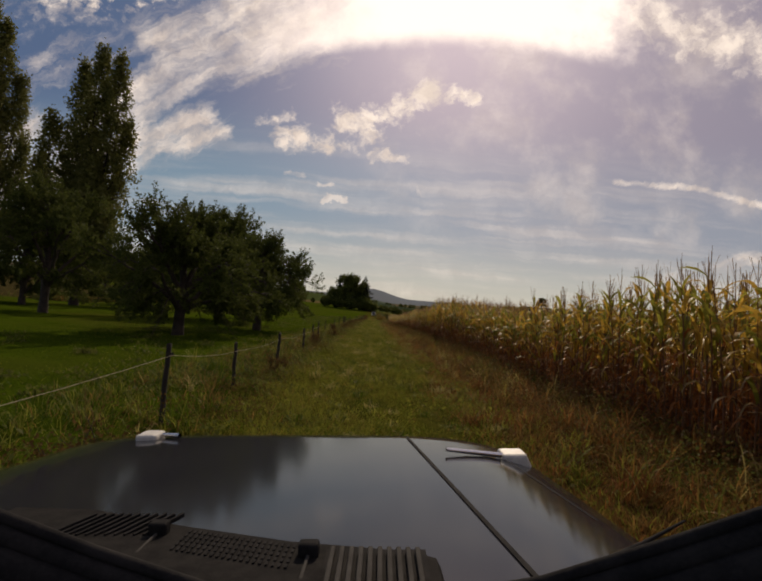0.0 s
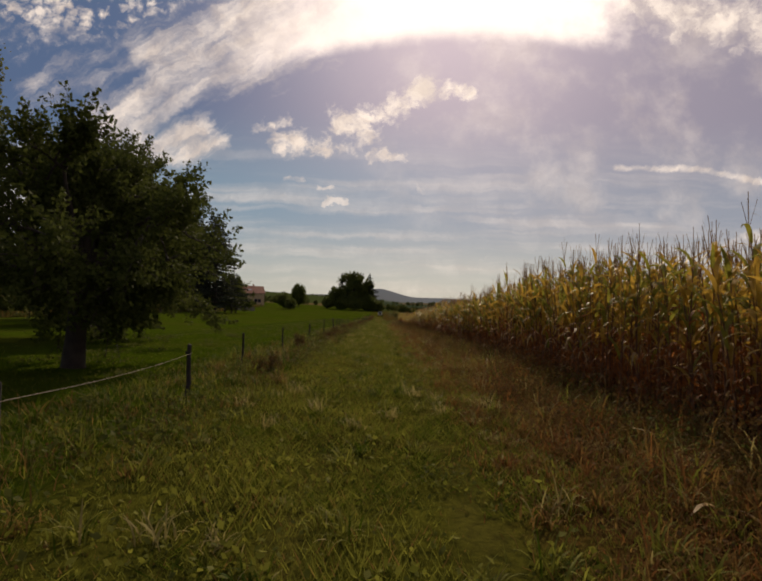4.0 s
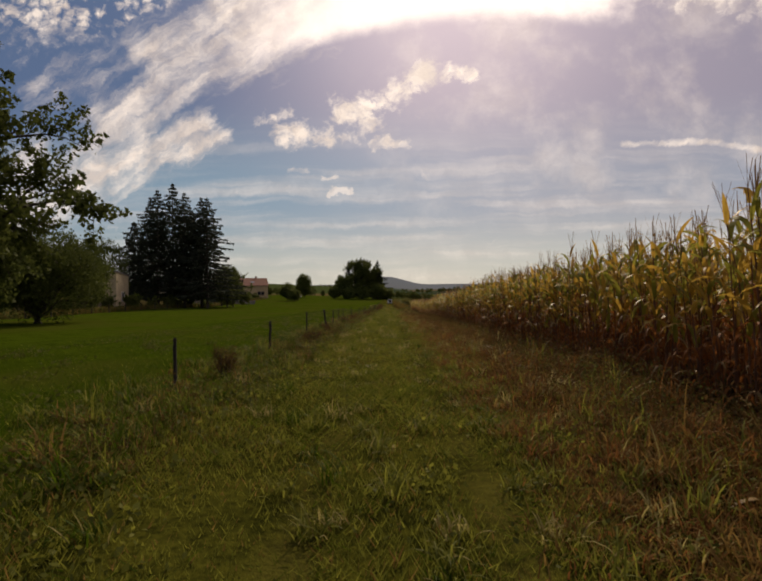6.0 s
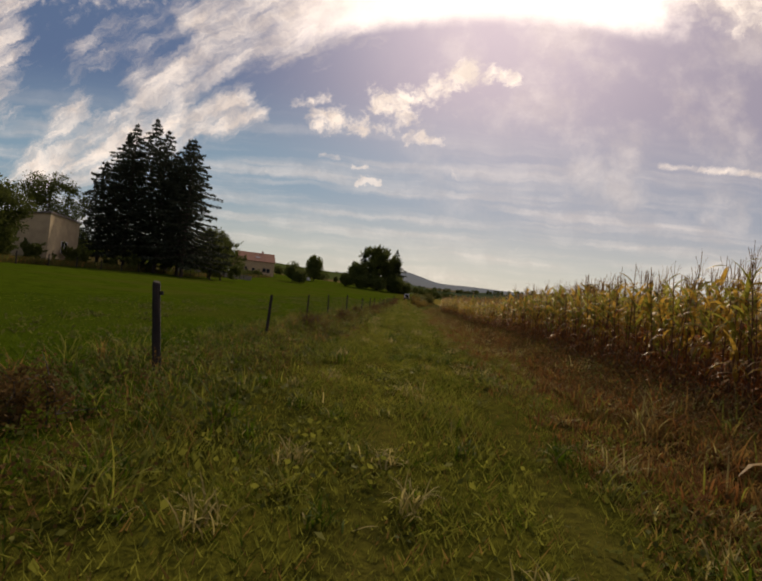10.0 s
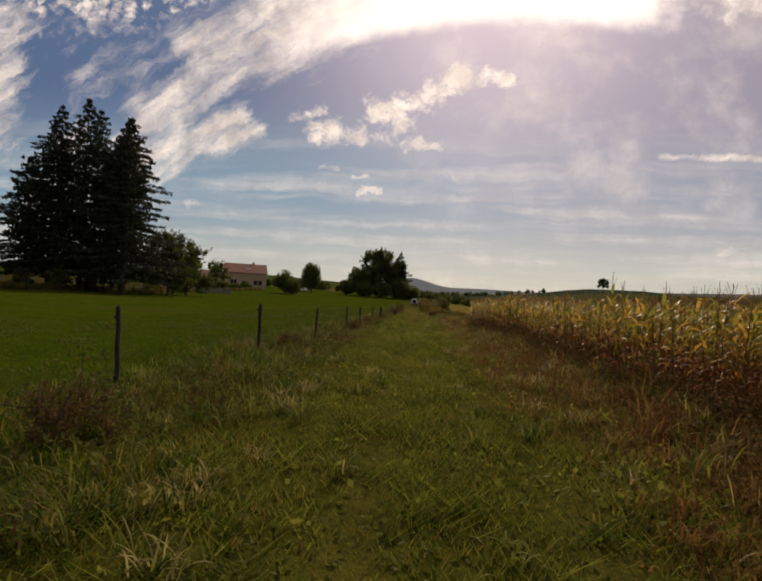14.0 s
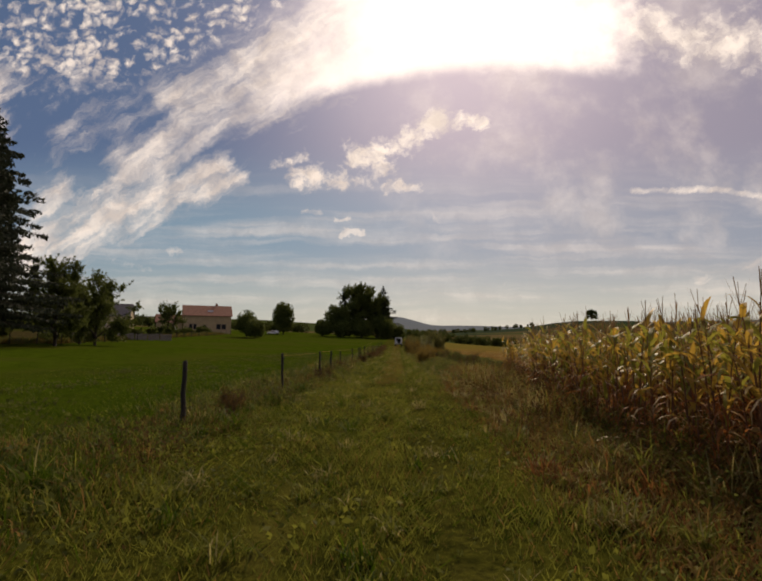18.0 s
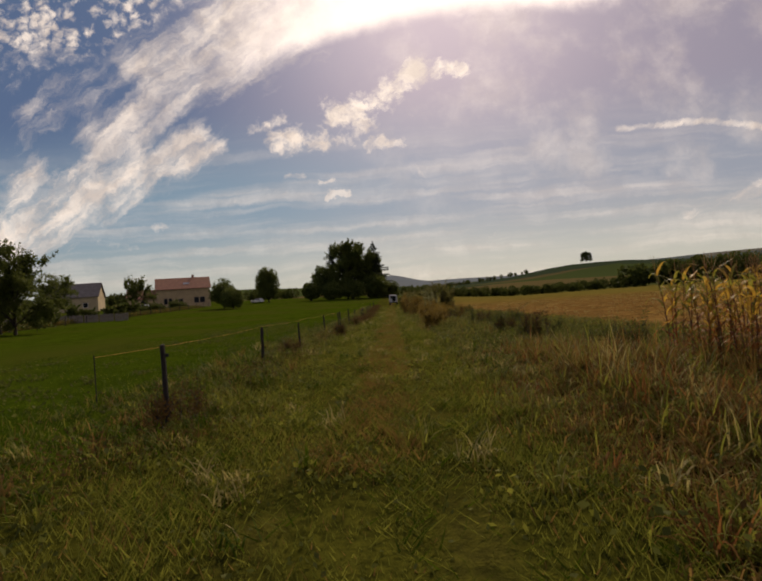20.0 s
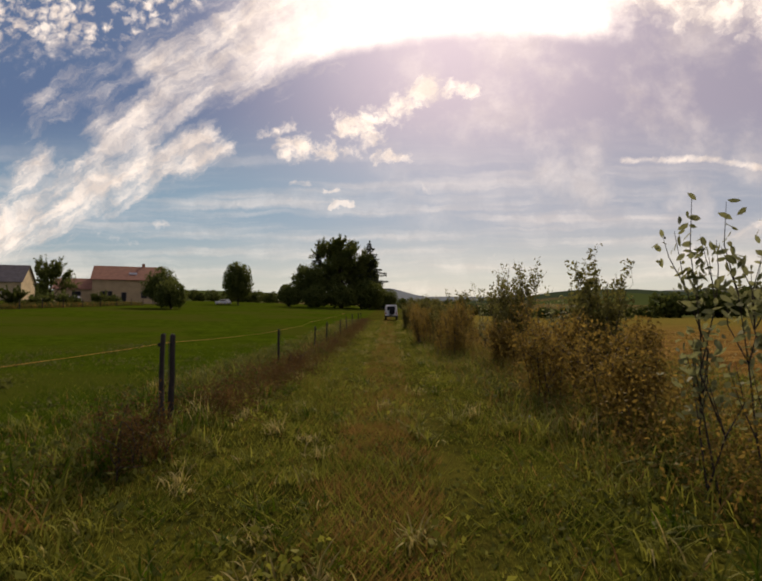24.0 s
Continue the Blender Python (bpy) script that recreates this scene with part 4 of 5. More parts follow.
def corn_plant(rng, h):
    """One stalk of maize: returns vertices, quads and their material slots."""
    V, F, S = [], [], []

    def add(v, f, s):
        o = sum(len(a) for a in V)
        V.append(v), F.append(f + o), S.append(np.full(len(f), s))
    lean = rng.normal(0, 0.06 * h, 2)
    t = np.linspace(0, 1, 4)
    axis = np.stack([lean[0] * t ** 2, lean[1] * t ** 2, h * 0.9 * t], -1)
    v, f = tube(axis, [0.014, 0.013, 0.010, 0.005], 4)
    add(v, f, 3)
    a0 = rng.uniform(0, 6.28)
    n = 13
    for k in range(n):
        u = 0.08 + 0.84 * k / (n - 1)
        b = np.array([lean[0] * u * u, lean[1] * u * u, h * 0.9 * u])
        a = a0 + math.pi * (k % 2) + rng.normal(0, 0.35)
        L = (0.66 - 0.4 * abs(u - 0.5)) * rng.uniform(0.8, 1.25) * h / 2.5
        dry = u < rng.uniform(0.25, 0.7)
        droop = rng.uniform(0.9, 1.7) if dry else rng.uniform(0.35, 1.35)
        w = (0.02 if dry else 0.031) * rng.uniform(0.8, 1.2)
        s = np.linspace(0, 1, 6)
        el = (0.9 if dry else 1.15) - droop * 2.0 * s
        step = L / 5
        px = np.concatenate([[0], np.cumsum(np.cos(el[:-1]) * step)])
        pz = np.concatenate([[0], np.cumsum(np.sin(el[:-1]) * step)])
        d, sd = np.array([math.cos(a), math.sin(a), 0]), np.array([-math.sin(a), math.cos(a), 0])
        tw = rng.normal(0, 0.5)
        mid = b + px[:, None] * d + pz[:, None] * np.array([0, 0, 1])
        wd = w * np.array([0.6, 1, 1, 0.85, 0.5, 0.05])[:, None]
        sv = sd * np.cos(tw * s)[:, None] + np.array([0, 0, 1]) * np.sin(tw * s)[:, None]
        v = np.stack([mid - sv * wd, mid + sv * wd], 1).reshape(-1, 3)
        i = np.arange(5) * 2
        add(v, np.stack([i, i + 1, i + 3, i + 2], -1), (5 if rng.uniform() < 0.2 else 2) if dry else (1 if rng.uniform() < 0.5 else 0))
    for k in range(5):
        a = rng.uniform(0, 6.28)
        d = np.array([math.cos(a) * 0.35, math.sin(a) * 0.35, 1.0]) if k else np.array([0, 0, 1.15])
        top = np.array([lean[0], lean[1], h * 0.88])
        sd = np.array([-math.sin(a), math.cos(a), 0]) * 0.0045
        q = top + d * 0.3 * rng.uniform(0.7, 1.2)
        add(np.array([top - sd, top + sd, q + sd, q - sd]), np.array([[0, 1, 2, 3]]), 4)
    return np.concatenate(V), np.concatenate(F), np.concatenate(S)


def corn_height(y):
    return np.interp(y, [0, 8, 11, 16, 24, 33, 45, 57, 62, 76, 82, 94, 97, 101, 104, 109, 114], [2.8, 2.75, 2.5, 2.2, 2.55, 3.0, 2.6, 2.5, 2.35, 2.2, 1.7, 1.66, 2.0, 1.85, 1.78, 1.8, 1.65])


def corn_edge(y):
    return 4.45 + 0.2 * np.sin(y * 0.35) - 0.65 * ss(70, 84, y) + 1.5 * ss(107, 118, y)


def build_corn():
    rng = R(60)
    kinds = [corn_plant(rng, 2.5) for _ in range(14)]
    VS, FS, SS, o = [], [], [], 0
    for row in range(66):
        step = 0.14 if row < 3 else (0.24 if row < 8 else (1.1 if row < 34 else 2.5))
        ys = np.arange(-4, 118.5, step)
        if 3 <= row < 16:
            ys = np.concatenate([ys, np.arange(74, 117, 0.3)])
        ys = ys + rng.normal(0, 0.04, len(ys))
        for y in ys:
            if rng.uniform() < 0.04:
                continue
            x = corn_edge(y) + row * 0.6 + max(0, row - 34) * 0.9 + rng.normal(0, 0.06)
            V, F, S = kinds[rng.integers(14)]
            a = rng.uniform(0, 6.28)
            k = corn_height(y) / 2.5 * rng.normal(1, 0.065)
            ca, sa = math.cos(a), math.sin(a)
            W = np.empty_like(V)
            wide = min(1.0, k * 1.05)
            W[:, 0] = (V[:, 0] * ca - V[:, 1] * sa) * wide + x
            W[:, 1] = (V[:, 0] * sa + V[:, 1] * ca) * wide + y
            W[:, 2] = V[:, 2] * k + 0.02
            VS.append(W), FS.append(F + o), SS.append(S)
            o += len(V)
    me = arrays("corn_field", np.concatenate(VS), np.concatenate(FS), [M["corn_green"], M["corn_yellow"], M["corn_dry"], M["corn_stalk"], M["tassel"], M["corn_pale"]], np.concatenate(SS))
    tagged(new("corn_field", me), "tall ripening corn, yellow green above and dry brown below", "corn", kind="stuff")


build_corn()

# ---- grass ----


def blades(rng, n, x, y, h, w, lean=0.5):
    a = rng.uniform(0, 6.28, n)
    z = height(x, y) - 0.01
    d = np.stack([np.cos(a), np.sin(a), np.zeros(n)], -1)
    s = np.stack([-np.sin(a), np.cos(a), np.zeros(n)], -1) * (w * 0.5)[:, None]
    b = np.stack([x, y, z], -1)
    l = (h * lean * rng.uniform(0.2, 1.3, n))[:, None]
    m = b + d * l * 0.35 + np.array([0, 0, 1]) * (h * 0.6)[:, None]
    t = b + d * l + np.array([0, 0, 1]) * (h * rng.uniform(0.75, 1.0, n))[:, None]
    v = np.stack([b - s, b + s, m + s * 0.8, m - s * 0.8, t], 1).reshape(-1, 3)
    i = np.arange(n)[:, None] * 5
    return v, i + np.array([[0, 1, 2, 3]]), i + np.array([[3, 2, 4]])


def short_blades(rng, n, x, y, h, w, lean=0.5):
    a = rng.uniform(0, 6.28, n)
    s = np.stack([-np.sin(a), np.cos(a), np.zeros(n)], -1) * (w * 0.5)[:, None]
    b = np.stack([x, y, height(x, y) - 0.01], -1)
    f = a + rng.normal(1.57, 0.6, n)
    t = b + np.stack([np.cos(f) * h * lean, np.sin(f) * h * lean, h], -1)
    v = np.stack([b - s, b + s, t], 1).reshape(-1, 3)
    return v, np.arange(3 * n).reshape(-1, 3)


def grass(name, label, rng, n, xlo, xhi, ylo, yhi, hfun, mats, mix, wid=0.016, clump=0.0, lean=0.5, short=False):
    if clump:
        k = max(1, n // 40)
        cx, cy = rng.uniform(xlo, xhi, k), rng.uniform(ylo, yhi, k)
        j = rng.integers(0, k, n)
        x, y = cx[j] + rng.normal(0, clump, n), cy[j] + rng.normal(0, clump, n)
    else:
        x, y = rng.uniform(xlo, xhi, n), rng.uniform(ylo, yhi, n)
    h = hfun(x, y) * rng.uniform(0.5, 1.25, n)
    s = rng.choice(len(mats), n, p=mix)
    if short:
        v, q = short_blades(rng, n, x, y, np.maximum(h, 0.02), wid * rng.uniform(0.7, 1.4, n), lean)
        me = arrays(name, v, q, [M[m] for m in mats], s)
    else:
        v, q, t = blades(rng, n, x, y, h, wid * rng.uniform(0.7, 1.4, n), lean)
        me = arrays(name, v, [q, t], [M[m] for m in mats], np.concatenate([s, s]))
    return tagged(new(name, me), label, "grass", kind="stuff")


def lane_h(x, y):
    rut = np.exp(-((np.abs(x - 0.1) - 0.72) / 0.25) ** 2)
    return 0.10 * (1 - 0.4 * rut) + 0.05 * np.sin(x * 1.7 + y * 0.9) * np.sin(y * 0.6)


grass("lane_grass", "trodden green grass on the lane", R(70), 480000, -2.7, 2.4, 0, 200, lane_h, ["blade_green", "blade_dry"], [0.88, 0.12], 0.011, 0.35, 0.6, True)
grass("verge_grass", "green and brown grass along the fence", R(71), 90000, -5.2, -2.2, -2, 200, lambda x, y: 0.2 + 0.09 * np.sin(x * 2 + y) * np.sin(y * 0.7), ["blade_green", "blade_pasture", "blade_dry"], [0.45, 0.37, 0.18], 0.011, 0.3, 1.3)
grass("dry_grass", "dry brown grass at the foot of the corn", R(72), 120000, 1.15, 4.8, -2, 92, lambda x, y: 0.12 + 0.2 * ss(1.5, 3.6, x), ["blade_dry", "blade_green", "blade_rust"], [0.5, 0.2, 0.3], 0.011, 0.25, 1.3)
grass("dry_grass", "dry brown grass at the foot of the corn", R(91), 40000, 1.9, 4.8, 90, 118, lambda x, y: 0.12 + 0.2 * ss(1.9, 3.6, x), ["blade_dry", "blade_green", "blade_rust"], [0.4, 0.4, 0.2], 0.011, 0.25, 1.3)
grass("lane_tussocks", "low thick tussocks on the lane", R(87), 90000, -2.3, 2.0, 0, 198, lambda x, y: 0.15 + 0.05 * np.sin(y * 0.5), ["blade_green", "blade_pasture"], [0.6, 0.4], 0.014, 0.13, 1.3, True)
grass("centre_grass", "dry brown grass on the middle of the lane", R(84), 46000, -0.4, 0.6, 114, 200, lambda x, y: 0.13 + 0 * x, ["blade_dry", "blade_green"], [0.9, 0.1], 0.012, 0.1, 0.8, True)
grass("hedge_grass", "tall green grass beside the bushes", R(73), 80000, 1.9, 9.0, 112, 200, lambda x, y: 0.24 + 0.3 * np.exp(-((x - 3.4) / 0.9) ** 2) * ss(124, 134, y), ["blade_green", "blade_dry"], [0.8, 0.2], 0.014, 0.3, 1.3)
grass("pasture_grass", "short green pasture grass", R(74), 230000, -15, -4.6, 0, 165, lambda x, y: 0.06 + 0.10 * ss(-8, -5, x), ["blade_pasture", "blade_green"], [0.88, 0.12], 0.014, 0.6, 0.9, True)


def tufts(name, label, rng, n, xlo, xhi, ylo, yhi, per, length, mats, mix, wid=0.007, spread=0.07, rise=1.2, category="grass"):
    """Tufts of long blades that arch over, each a narrow ribbon."""
    cx, cy, big = rng.uniform(xlo, xhi, n), rng.uniform(ylo, yhi, n), rng.uniform(0.55, 1.25, n)
    j = np.repeat(np.arange(n), per)
    m = len(j)
    x, y = cx[j] + rng.normal(0, spread, m), cy[j] + rng.normal(0, spread, m)
    a = rng.uniform(0, 6.28, m)
    L = length(cx, cy)[j] * big[j] * rng.uniform(0.55, 1.2, m)
    el, bend = rng.normal(rise, 0.2, m), rng.uniform(0.5, 2.1, m)
    g = np.linspace(0, 1, 5)
    ang = el[:, None] - bend[:, None] * g[None, :-1]
    step = (L / 4)[:, None]
    out = np.concatenate([np.zeros((m, 1)), np.cumsum(np.cos(ang) * step, 1)], 1)
    up = np.maximum(np.concatenate([np.zeros((m, 1)), np.cumsum(np.sin(ang) * step, 1)], 1), 0.01)
    px, py = x[:, None] + out * np.cos(a)[:, None], y[:, None] + out * np.sin(a)[:, None]
    mid = np.stack([px, py, up + height(x, y)[:, None] - 0.01], -1)
    half = (wid * rng.uniform(0.6, 1.3, m))[:, None] * np.array([0.8, 1.0, 0.9, 0.6, 0.06])
    side = np.stack([-np.sin(a), np.cos(a), np.zeros(m)], -1)[:, None] * half[..., None]
    v = np.stack([mid - side, mid + side], 2).reshape(-1, 3)
    i = (np.arange(m)[:, None] * 10 + np.arange(4)[None] * 2).reshape(-1, 1)
    f = i + np.array([[0, 1, 3, 2]])
    tint = np.repeat(np.where(rng.uniform(0, 1, m) < 0.75, rng.choice(len(mats), n, p=mix)[j], rng.choice(len(mats), m, p=mix)), 4)
    return tagged(new(name, arrays(name, v, f, [M[k] for k in mats], tint)), label, category, kind="stuff")


tufts("lane_tufts", "arching tufts of pale green grass on the lane", R(92), 900, -2.2, 1.5, 2, 190, 34, lambda x, y: 0.22 + 0.10 * np.sin(y * 0.37) ** 2, ["blade_straw", "blade_green", "blade_pasture"], [0.25, 0.5, 0.25])
tufts("verge_tufts", "rank arching grass tufts along the fence", R(93), 1300, -5.0, -2.1, -1, 195, 34, lambda x, y: 0.40 + 0.12 * np.sin(y * 0.5 + x), ["blade_straw", "blade_green", "blade_pasture", "blade_dry"], [0.03, 0.39, 0.4, 0.18])
tufts("field_tufts", "arching rusty brown grass at the foot of the corn", R(94), 1600, 1.3, 4.5, -1, 92, 32, lambda x, y: 0.26 + 0.40 * ss(1.6, 3.4, x), ["blade_rust", "blade_dry", "blade_straw", "blade_green"], [0.36, 0.34, 0.1, 0.2])
tufts("field_tufts", "arching green and brown grass at the foot of the corn", R(95), 700, 1.9, 4.6, 92, 122, 34, lambda x, y: 0.28 + 0.35 * ss(2.2, 3.6, x), ["blade_rust", "blade_dry", "blade_straw", "blade_green"], [0.15, 0.3, 0.15, 0.4])
tufts("bank_tufts", "lush arching grass on the bank beside the bushes", R(96), 900, 1.8, 6.5, 118, 195, 34, lambda x, y: 0.38 + 0 * x, ["blade_green", "blade_pasture", "blade_straw", "blade_dry"], [0.45, 0.25, 0.15, 0.15])
tufts("standing_straw", "standing straw coloured grass where the corn ends", R(101), 620, 3.0, 6.8, 104, 120, 30, lambda x, y: 0.66 + 0.14 * np.sin(y + x), ["blade_dry", "blade_straw", "blade_rust", "blade_green"], [0.44, 0.1, 0.2, 0.26], 0.007, 0.12, 1.4)
tufts("stubble", "short pale stubble and clods left in the harvested field", R(102), 3800, 5.5, 42, 117, 178, 7, lambda x, y: 0.17 + 0 * x, ["blade_dry", "blade_straw", "blade_rust"], [0.5, 0.3, 0.2], 0.013, 0.16, 1.0)
tufts("fallen_leaves", "pale dead corn leaves fallen over the verge", R(97), 170, 2.9, 4.4, 0, 116, 3, lambda x, y: 0.62 + 0 * x, ["corn_pale", "corn_dry"], [0.7, 0.3], 0.024, 0.1, 0.75, "corn leaves")


def weeds(name, label, rng, patches, xlo, xhi, ylo, yhi, per, size, high, leaf):
    """Low broad leaves growing in patches."""
    cx, cy = rng.uniform(xlo, xhi, patches), rng.uniform(ylo, yhi, patches)
    j = rng.integers(0, patches, patches * per)
    n = len(j)
    r = rng.uniform(0.15, 0.5, patches)[j]
    x, y = cx[j] + rng.normal(0, 1, n) * r, cy[j] + rng.normal(0, 1, n) * r
    z = height(x, y) + 0.02 + high * rng.uniform(0, 1, n) ** 1.6 * rng.uniform(0.5, 1.15, patches)[j]
    v, f = leaf_cards(rng, np.stack([x, y, z], -1), size * 1.1, 1.6, 0.0)
    tagged(new(name, arrays(name, v, f, [M[leaf]])), label, "weeds", kind="stuff")


weeds("lane_weeds", "low leafy weeds between the wheel lines", R(76), 700, -2.4, 2.3, 2, 195, 55, 0.045, 0.09, "weed_leaf")
weeds("verge_weeds", "broad green weeds along the fence", R(77), 420, -4.6, -2.2, 0, 195, 60, 0.07, 0.3, "weed_leaf")
weeds("hedge_weeds", "leafy green weeds at the foot of the bushes", R(78), 520, 1.9, 8.0, 112, 195, 80, 0.06, 0.35, "weed_leaf")
weeds("rank_weeds", "rank olive weeds on the bank under the bushes", R(85), 620, 2.6, 5.2, 141, 195, 230, 0.036, 1.1, "bush_leaf")
weeds("rust_mounds", "dark rusty mounds of dead sorrel beside the fence", R(98), 64, -3.0, -2.3, 6, 135, 320, 0.034, 0.62, "dock")
weeds("bank_weeds", "low dark green weeds on the bank beside the stubble", R(90), 150, 2.5, 7.0, 120, 142, 110, 0.05, 0.45, "weed_leaf")
weeds("rusty_weeds", "rusty brown weeds at the foot of the corn", R(79), 420, 2.2, 4.4, 0, 112, 100, 0.045, 0.55, "dock")
weeds("corn_foot_weeds", "tall rusty and olive weeds against the corn", R(99), 420, 3.1, 4.2, -1, 112, 180, 0.042, 0.85, "dock")
weeds("corn_foot_leaves", "olive weeds against the corn", R(100), 300, 2.9, 4.2, -1, 116, 130, 0.036, 0.6, "weed_leaf")
weeds("rusty_strip", "rusty brown sorrel in a strip along the fence", R(89), 260, -2.75, -2.1, 147, 196, 170, 0.04, 0.5, "dock")
weeds("dock_weeds", "dead brown docks and sorrel along the fence", R(81), 200, -3.6, -2.4, 0, 195, 110, 0.032, 0.36, "dock")
weeds("pasture_tufts", "rank green tufts in the pasture", R(82), 260, -13, -4.6, 0, 165, 60, 0.08, 0.2, "weed_leaf")
weeds("lane_leaves", "darker leafy tufts on the lane", R(83), 380, -2.5, 2.4, 0, 195, 60, 0.06, 0.16, "blade_green")

# ---- buildings ----


def house_frame(e, w, d, wall_h, ridge, wall, roof, over=0.4):
    bm = bmesh.new()
    box(bm, -w / 2, w / 2, -d / 2, d / 2, -1.5, wall_h)
    vs = [bm.verts.new(c) for c in ((-w / 2, -d / 2, wall_h), (-w / 2, d / 2, wall_h), (-w / 2, 0, ridge - 0.1), (w / 2, -d / 2, wall_h), (w / 2, d / 2, wall_h), (w / 2, 0, ridge - 0.1))]
    bm.faces.new(vs[:3]), bm.faces.new(vs[3:])
    part("wall", bm, wall, e)
    for s in (-1, 1):
        bm = bmesh.new()
        k = (ridge - wall_h) / (d / 2)
        y1, z1 = s * (d / 2 + over), wall_h - k * over
        pts = [(-w / 2 - over, 0, ridge), (w / 2 + over, 0, ridge), (w / 2 + over, y1, z1), (-w / 2 - over, y1, z1)]
        lo = [bm.verts.new(p) for p in pts]
        hi = [bm.verts.new((p[0], p[1], p[2] + 0.16)) for p in pts]
        bm.faces.new(lo), bm.faces.new(hi[::-1])
        for i in range(4):
            bm.faces.new((lo[i], lo[(i + 1) % 4], hi[(i + 1) % 4], hi[i]))
        part("roof", bm, roof, e)


def opening(e, kind, x, y, z, w, h, mat_frame):
    bm = bmesh.new()
    for a in ((-w / 2 - 0.08, -w / 2, 0, h), (w / 2, w / 2 + 0.08, 0, h), (-w / 2 - 0.08, w / 2 + 0.08, h, h + 0.08), (-w / 2 - 0.12, w / 2 + 0.12, -0.08, 0)):
        box(bm, x + a[0], x + a[1], y - 0.08, y + 0.05, z + a[2], z + a[3])
    f = part(kind, bm, mat_frame, e)
    bm = bmesh.new()
    box(bm, x - w / 2, x + w / 2, y - 0.03, y + 0.03, z, z + h)
    part("pane", bm, M["tinted_glass"], f)


def build_house():
    x, y = -66.0, 263.4
    e = empty("house", pose(x, y, float(height(x, y)) - 0.2, 0, 0, 24), "cream rendered house with a red tiled roof", "house")
    house_frame(e, 15.4, 10.0, 5.9, 9.4, M["render_cream"], M["roof_red"])
    for wx, wide, door in ((-5.2, 0.9, False), (-3.9, 0.9, False), (-0.9, 1.0, True), (3.6, 1.3, False), (5.3, 1.3, False)):
        opening(e, "door" if door else "window", wx, -5.0, 0.3 if door else 1.3, wide, 2.3 if door else 1.6, M["roof_grey"])
    k = 3.5 / 5.0
    bm = bmesh.new()
    m = Matrix.Translation((0.9, -3.0, 9.4 - 3.0 * k + 0.18)) @ Matrix.Rotation(math.atan(k), 4, "X")
    box(bm, -0.9, 0.9, -0.5, 0.5, 0, 0.07, 0.0, m)
    part("roof_window", bm, M["steel"], e, "grey skylight in the red roof")
    bm = bmesh.new()
    box(bm, 2.7, 3.4, 0.2, 0.9, 8.4, 10.4)
    part("chimney", bm, M["roof_red"], e)
    e = empty("house_annex", pose(-77.0, 259.0, float(height(-77.0, 259.0)) - 0.2, 0, 0, 24), "low cream annex with a red tiled roof", "house")
    house_frame(e, 8.0, 7.0, 3.4, 5.9, M["render_cream"], M["roof_red"])
    opening(e, "window", 0.6, -3.5, 1.6, 1.8, 1.0, M["roof_grey"])
    e = empty("house", pose(-101, 263, float(height(-101, 263)), 0, 0, 20), "pale house with a grey roof behind trees", "house")
    house_frame(e, 15.0, 10.0, 4.5, 8.8, M["render_grey"], M["roof_grey"])
    for wx in (-4, 0, 4):
        opening(e, "window", wx, -5.0, 1.0, 1.2, 1.4, M["white_paint"])
    # plain flat-roofed shed under the spruces
    x, y = -54.4, 123.0
    e = empty("shed", pose(x, y, float(height(x, y)), 0, 0, 19.6), "plain beige rendered shed with a small window", "shed")
    bm = bmesh.new()
    vs = box(bm, -2, 4, -6.4, 6.4, -1, 6.6)
    for v in vs:
        if v.co.z > 3 and v.co.x < 0:
            v.co.z -= 0.9
    part("wall", bm, M["render_grey"], e)
    bm = bmesh.new()
    vs = box(bm, -2.25, 4.2, -6.65, 6.65, 6.61, 6.78)
    for v in vs:
        if v.co.x < 0:
            v.co.z -= 0.94
    part("roof", bm, M["roof_grey"], e)
    bm = bmesh.new()
    for a in ((-1.3, -1.2, 1.5, 3.1), (1.2, 1.3, 1.5, 3.1), (-1.3, 1.3, 3.1, 3.2), (-1.4, 1.4, 1.4, 1.5), (-0.05, 0.05, 1.5, 3.1)):
        box(bm, 3.95, 4.08, a[0], a[1], a[2], a[3])
    f = part("window", bm, M["white_paint"], e)
    for s in (-0.625, 0.625):
        bm = bmesh.new()
        box(bm, 3.97, 4.03, s - 0.57, s + 0.57, 1.5, 3.1)
        part("pane", bm, M["dark_glass"], f)


build_house()


def far_line(u):
    """The far side of the pasture."""
    return -40 - 12 * u + 0.6 * math.sin(u * 21), 66 + 180 * u


def build_far_fence():
    for k in range(36):
        x, y = far_line(k / 35)
        e = empty("fence_post", pose(x, y, float(height(x, y)), 0, (k * 7 % 5) - 2, k * 50), "grey wooden post of the far pasture fence", "fence post", "posts of the far fence")
        part("post", post_mesh(1.4, 0.07, 100 + k), M["post_wood"], e)


build_far_fence()


def far_edge():
    rng = R(75)
    n = 46000
    u = rng.uniform(0, 1, n)
    x, y = -40 - 12 * u - 3.0 - np.abs(rng.normal(0, 3.2, n)) + 1.5, 66 + 180 * u
    v, q, t = blades(rng, n, x, y, 0.8 * rng.uniform(0.3, 1.4, n), 0.05 * rng.uniform(0.7, 1.4, n), 1.0)
    s = rng.choice(2, n, p=[0.28, 0.72])
    tagged(new("far_edge_grass", arrays("far_edge_grass", v, [q, t], [M["blade_dry"], M["weed_leaf"]], np.concatenate([s, s]))), "rough brown and green grass along the far fence", "grass", kind="stuff")


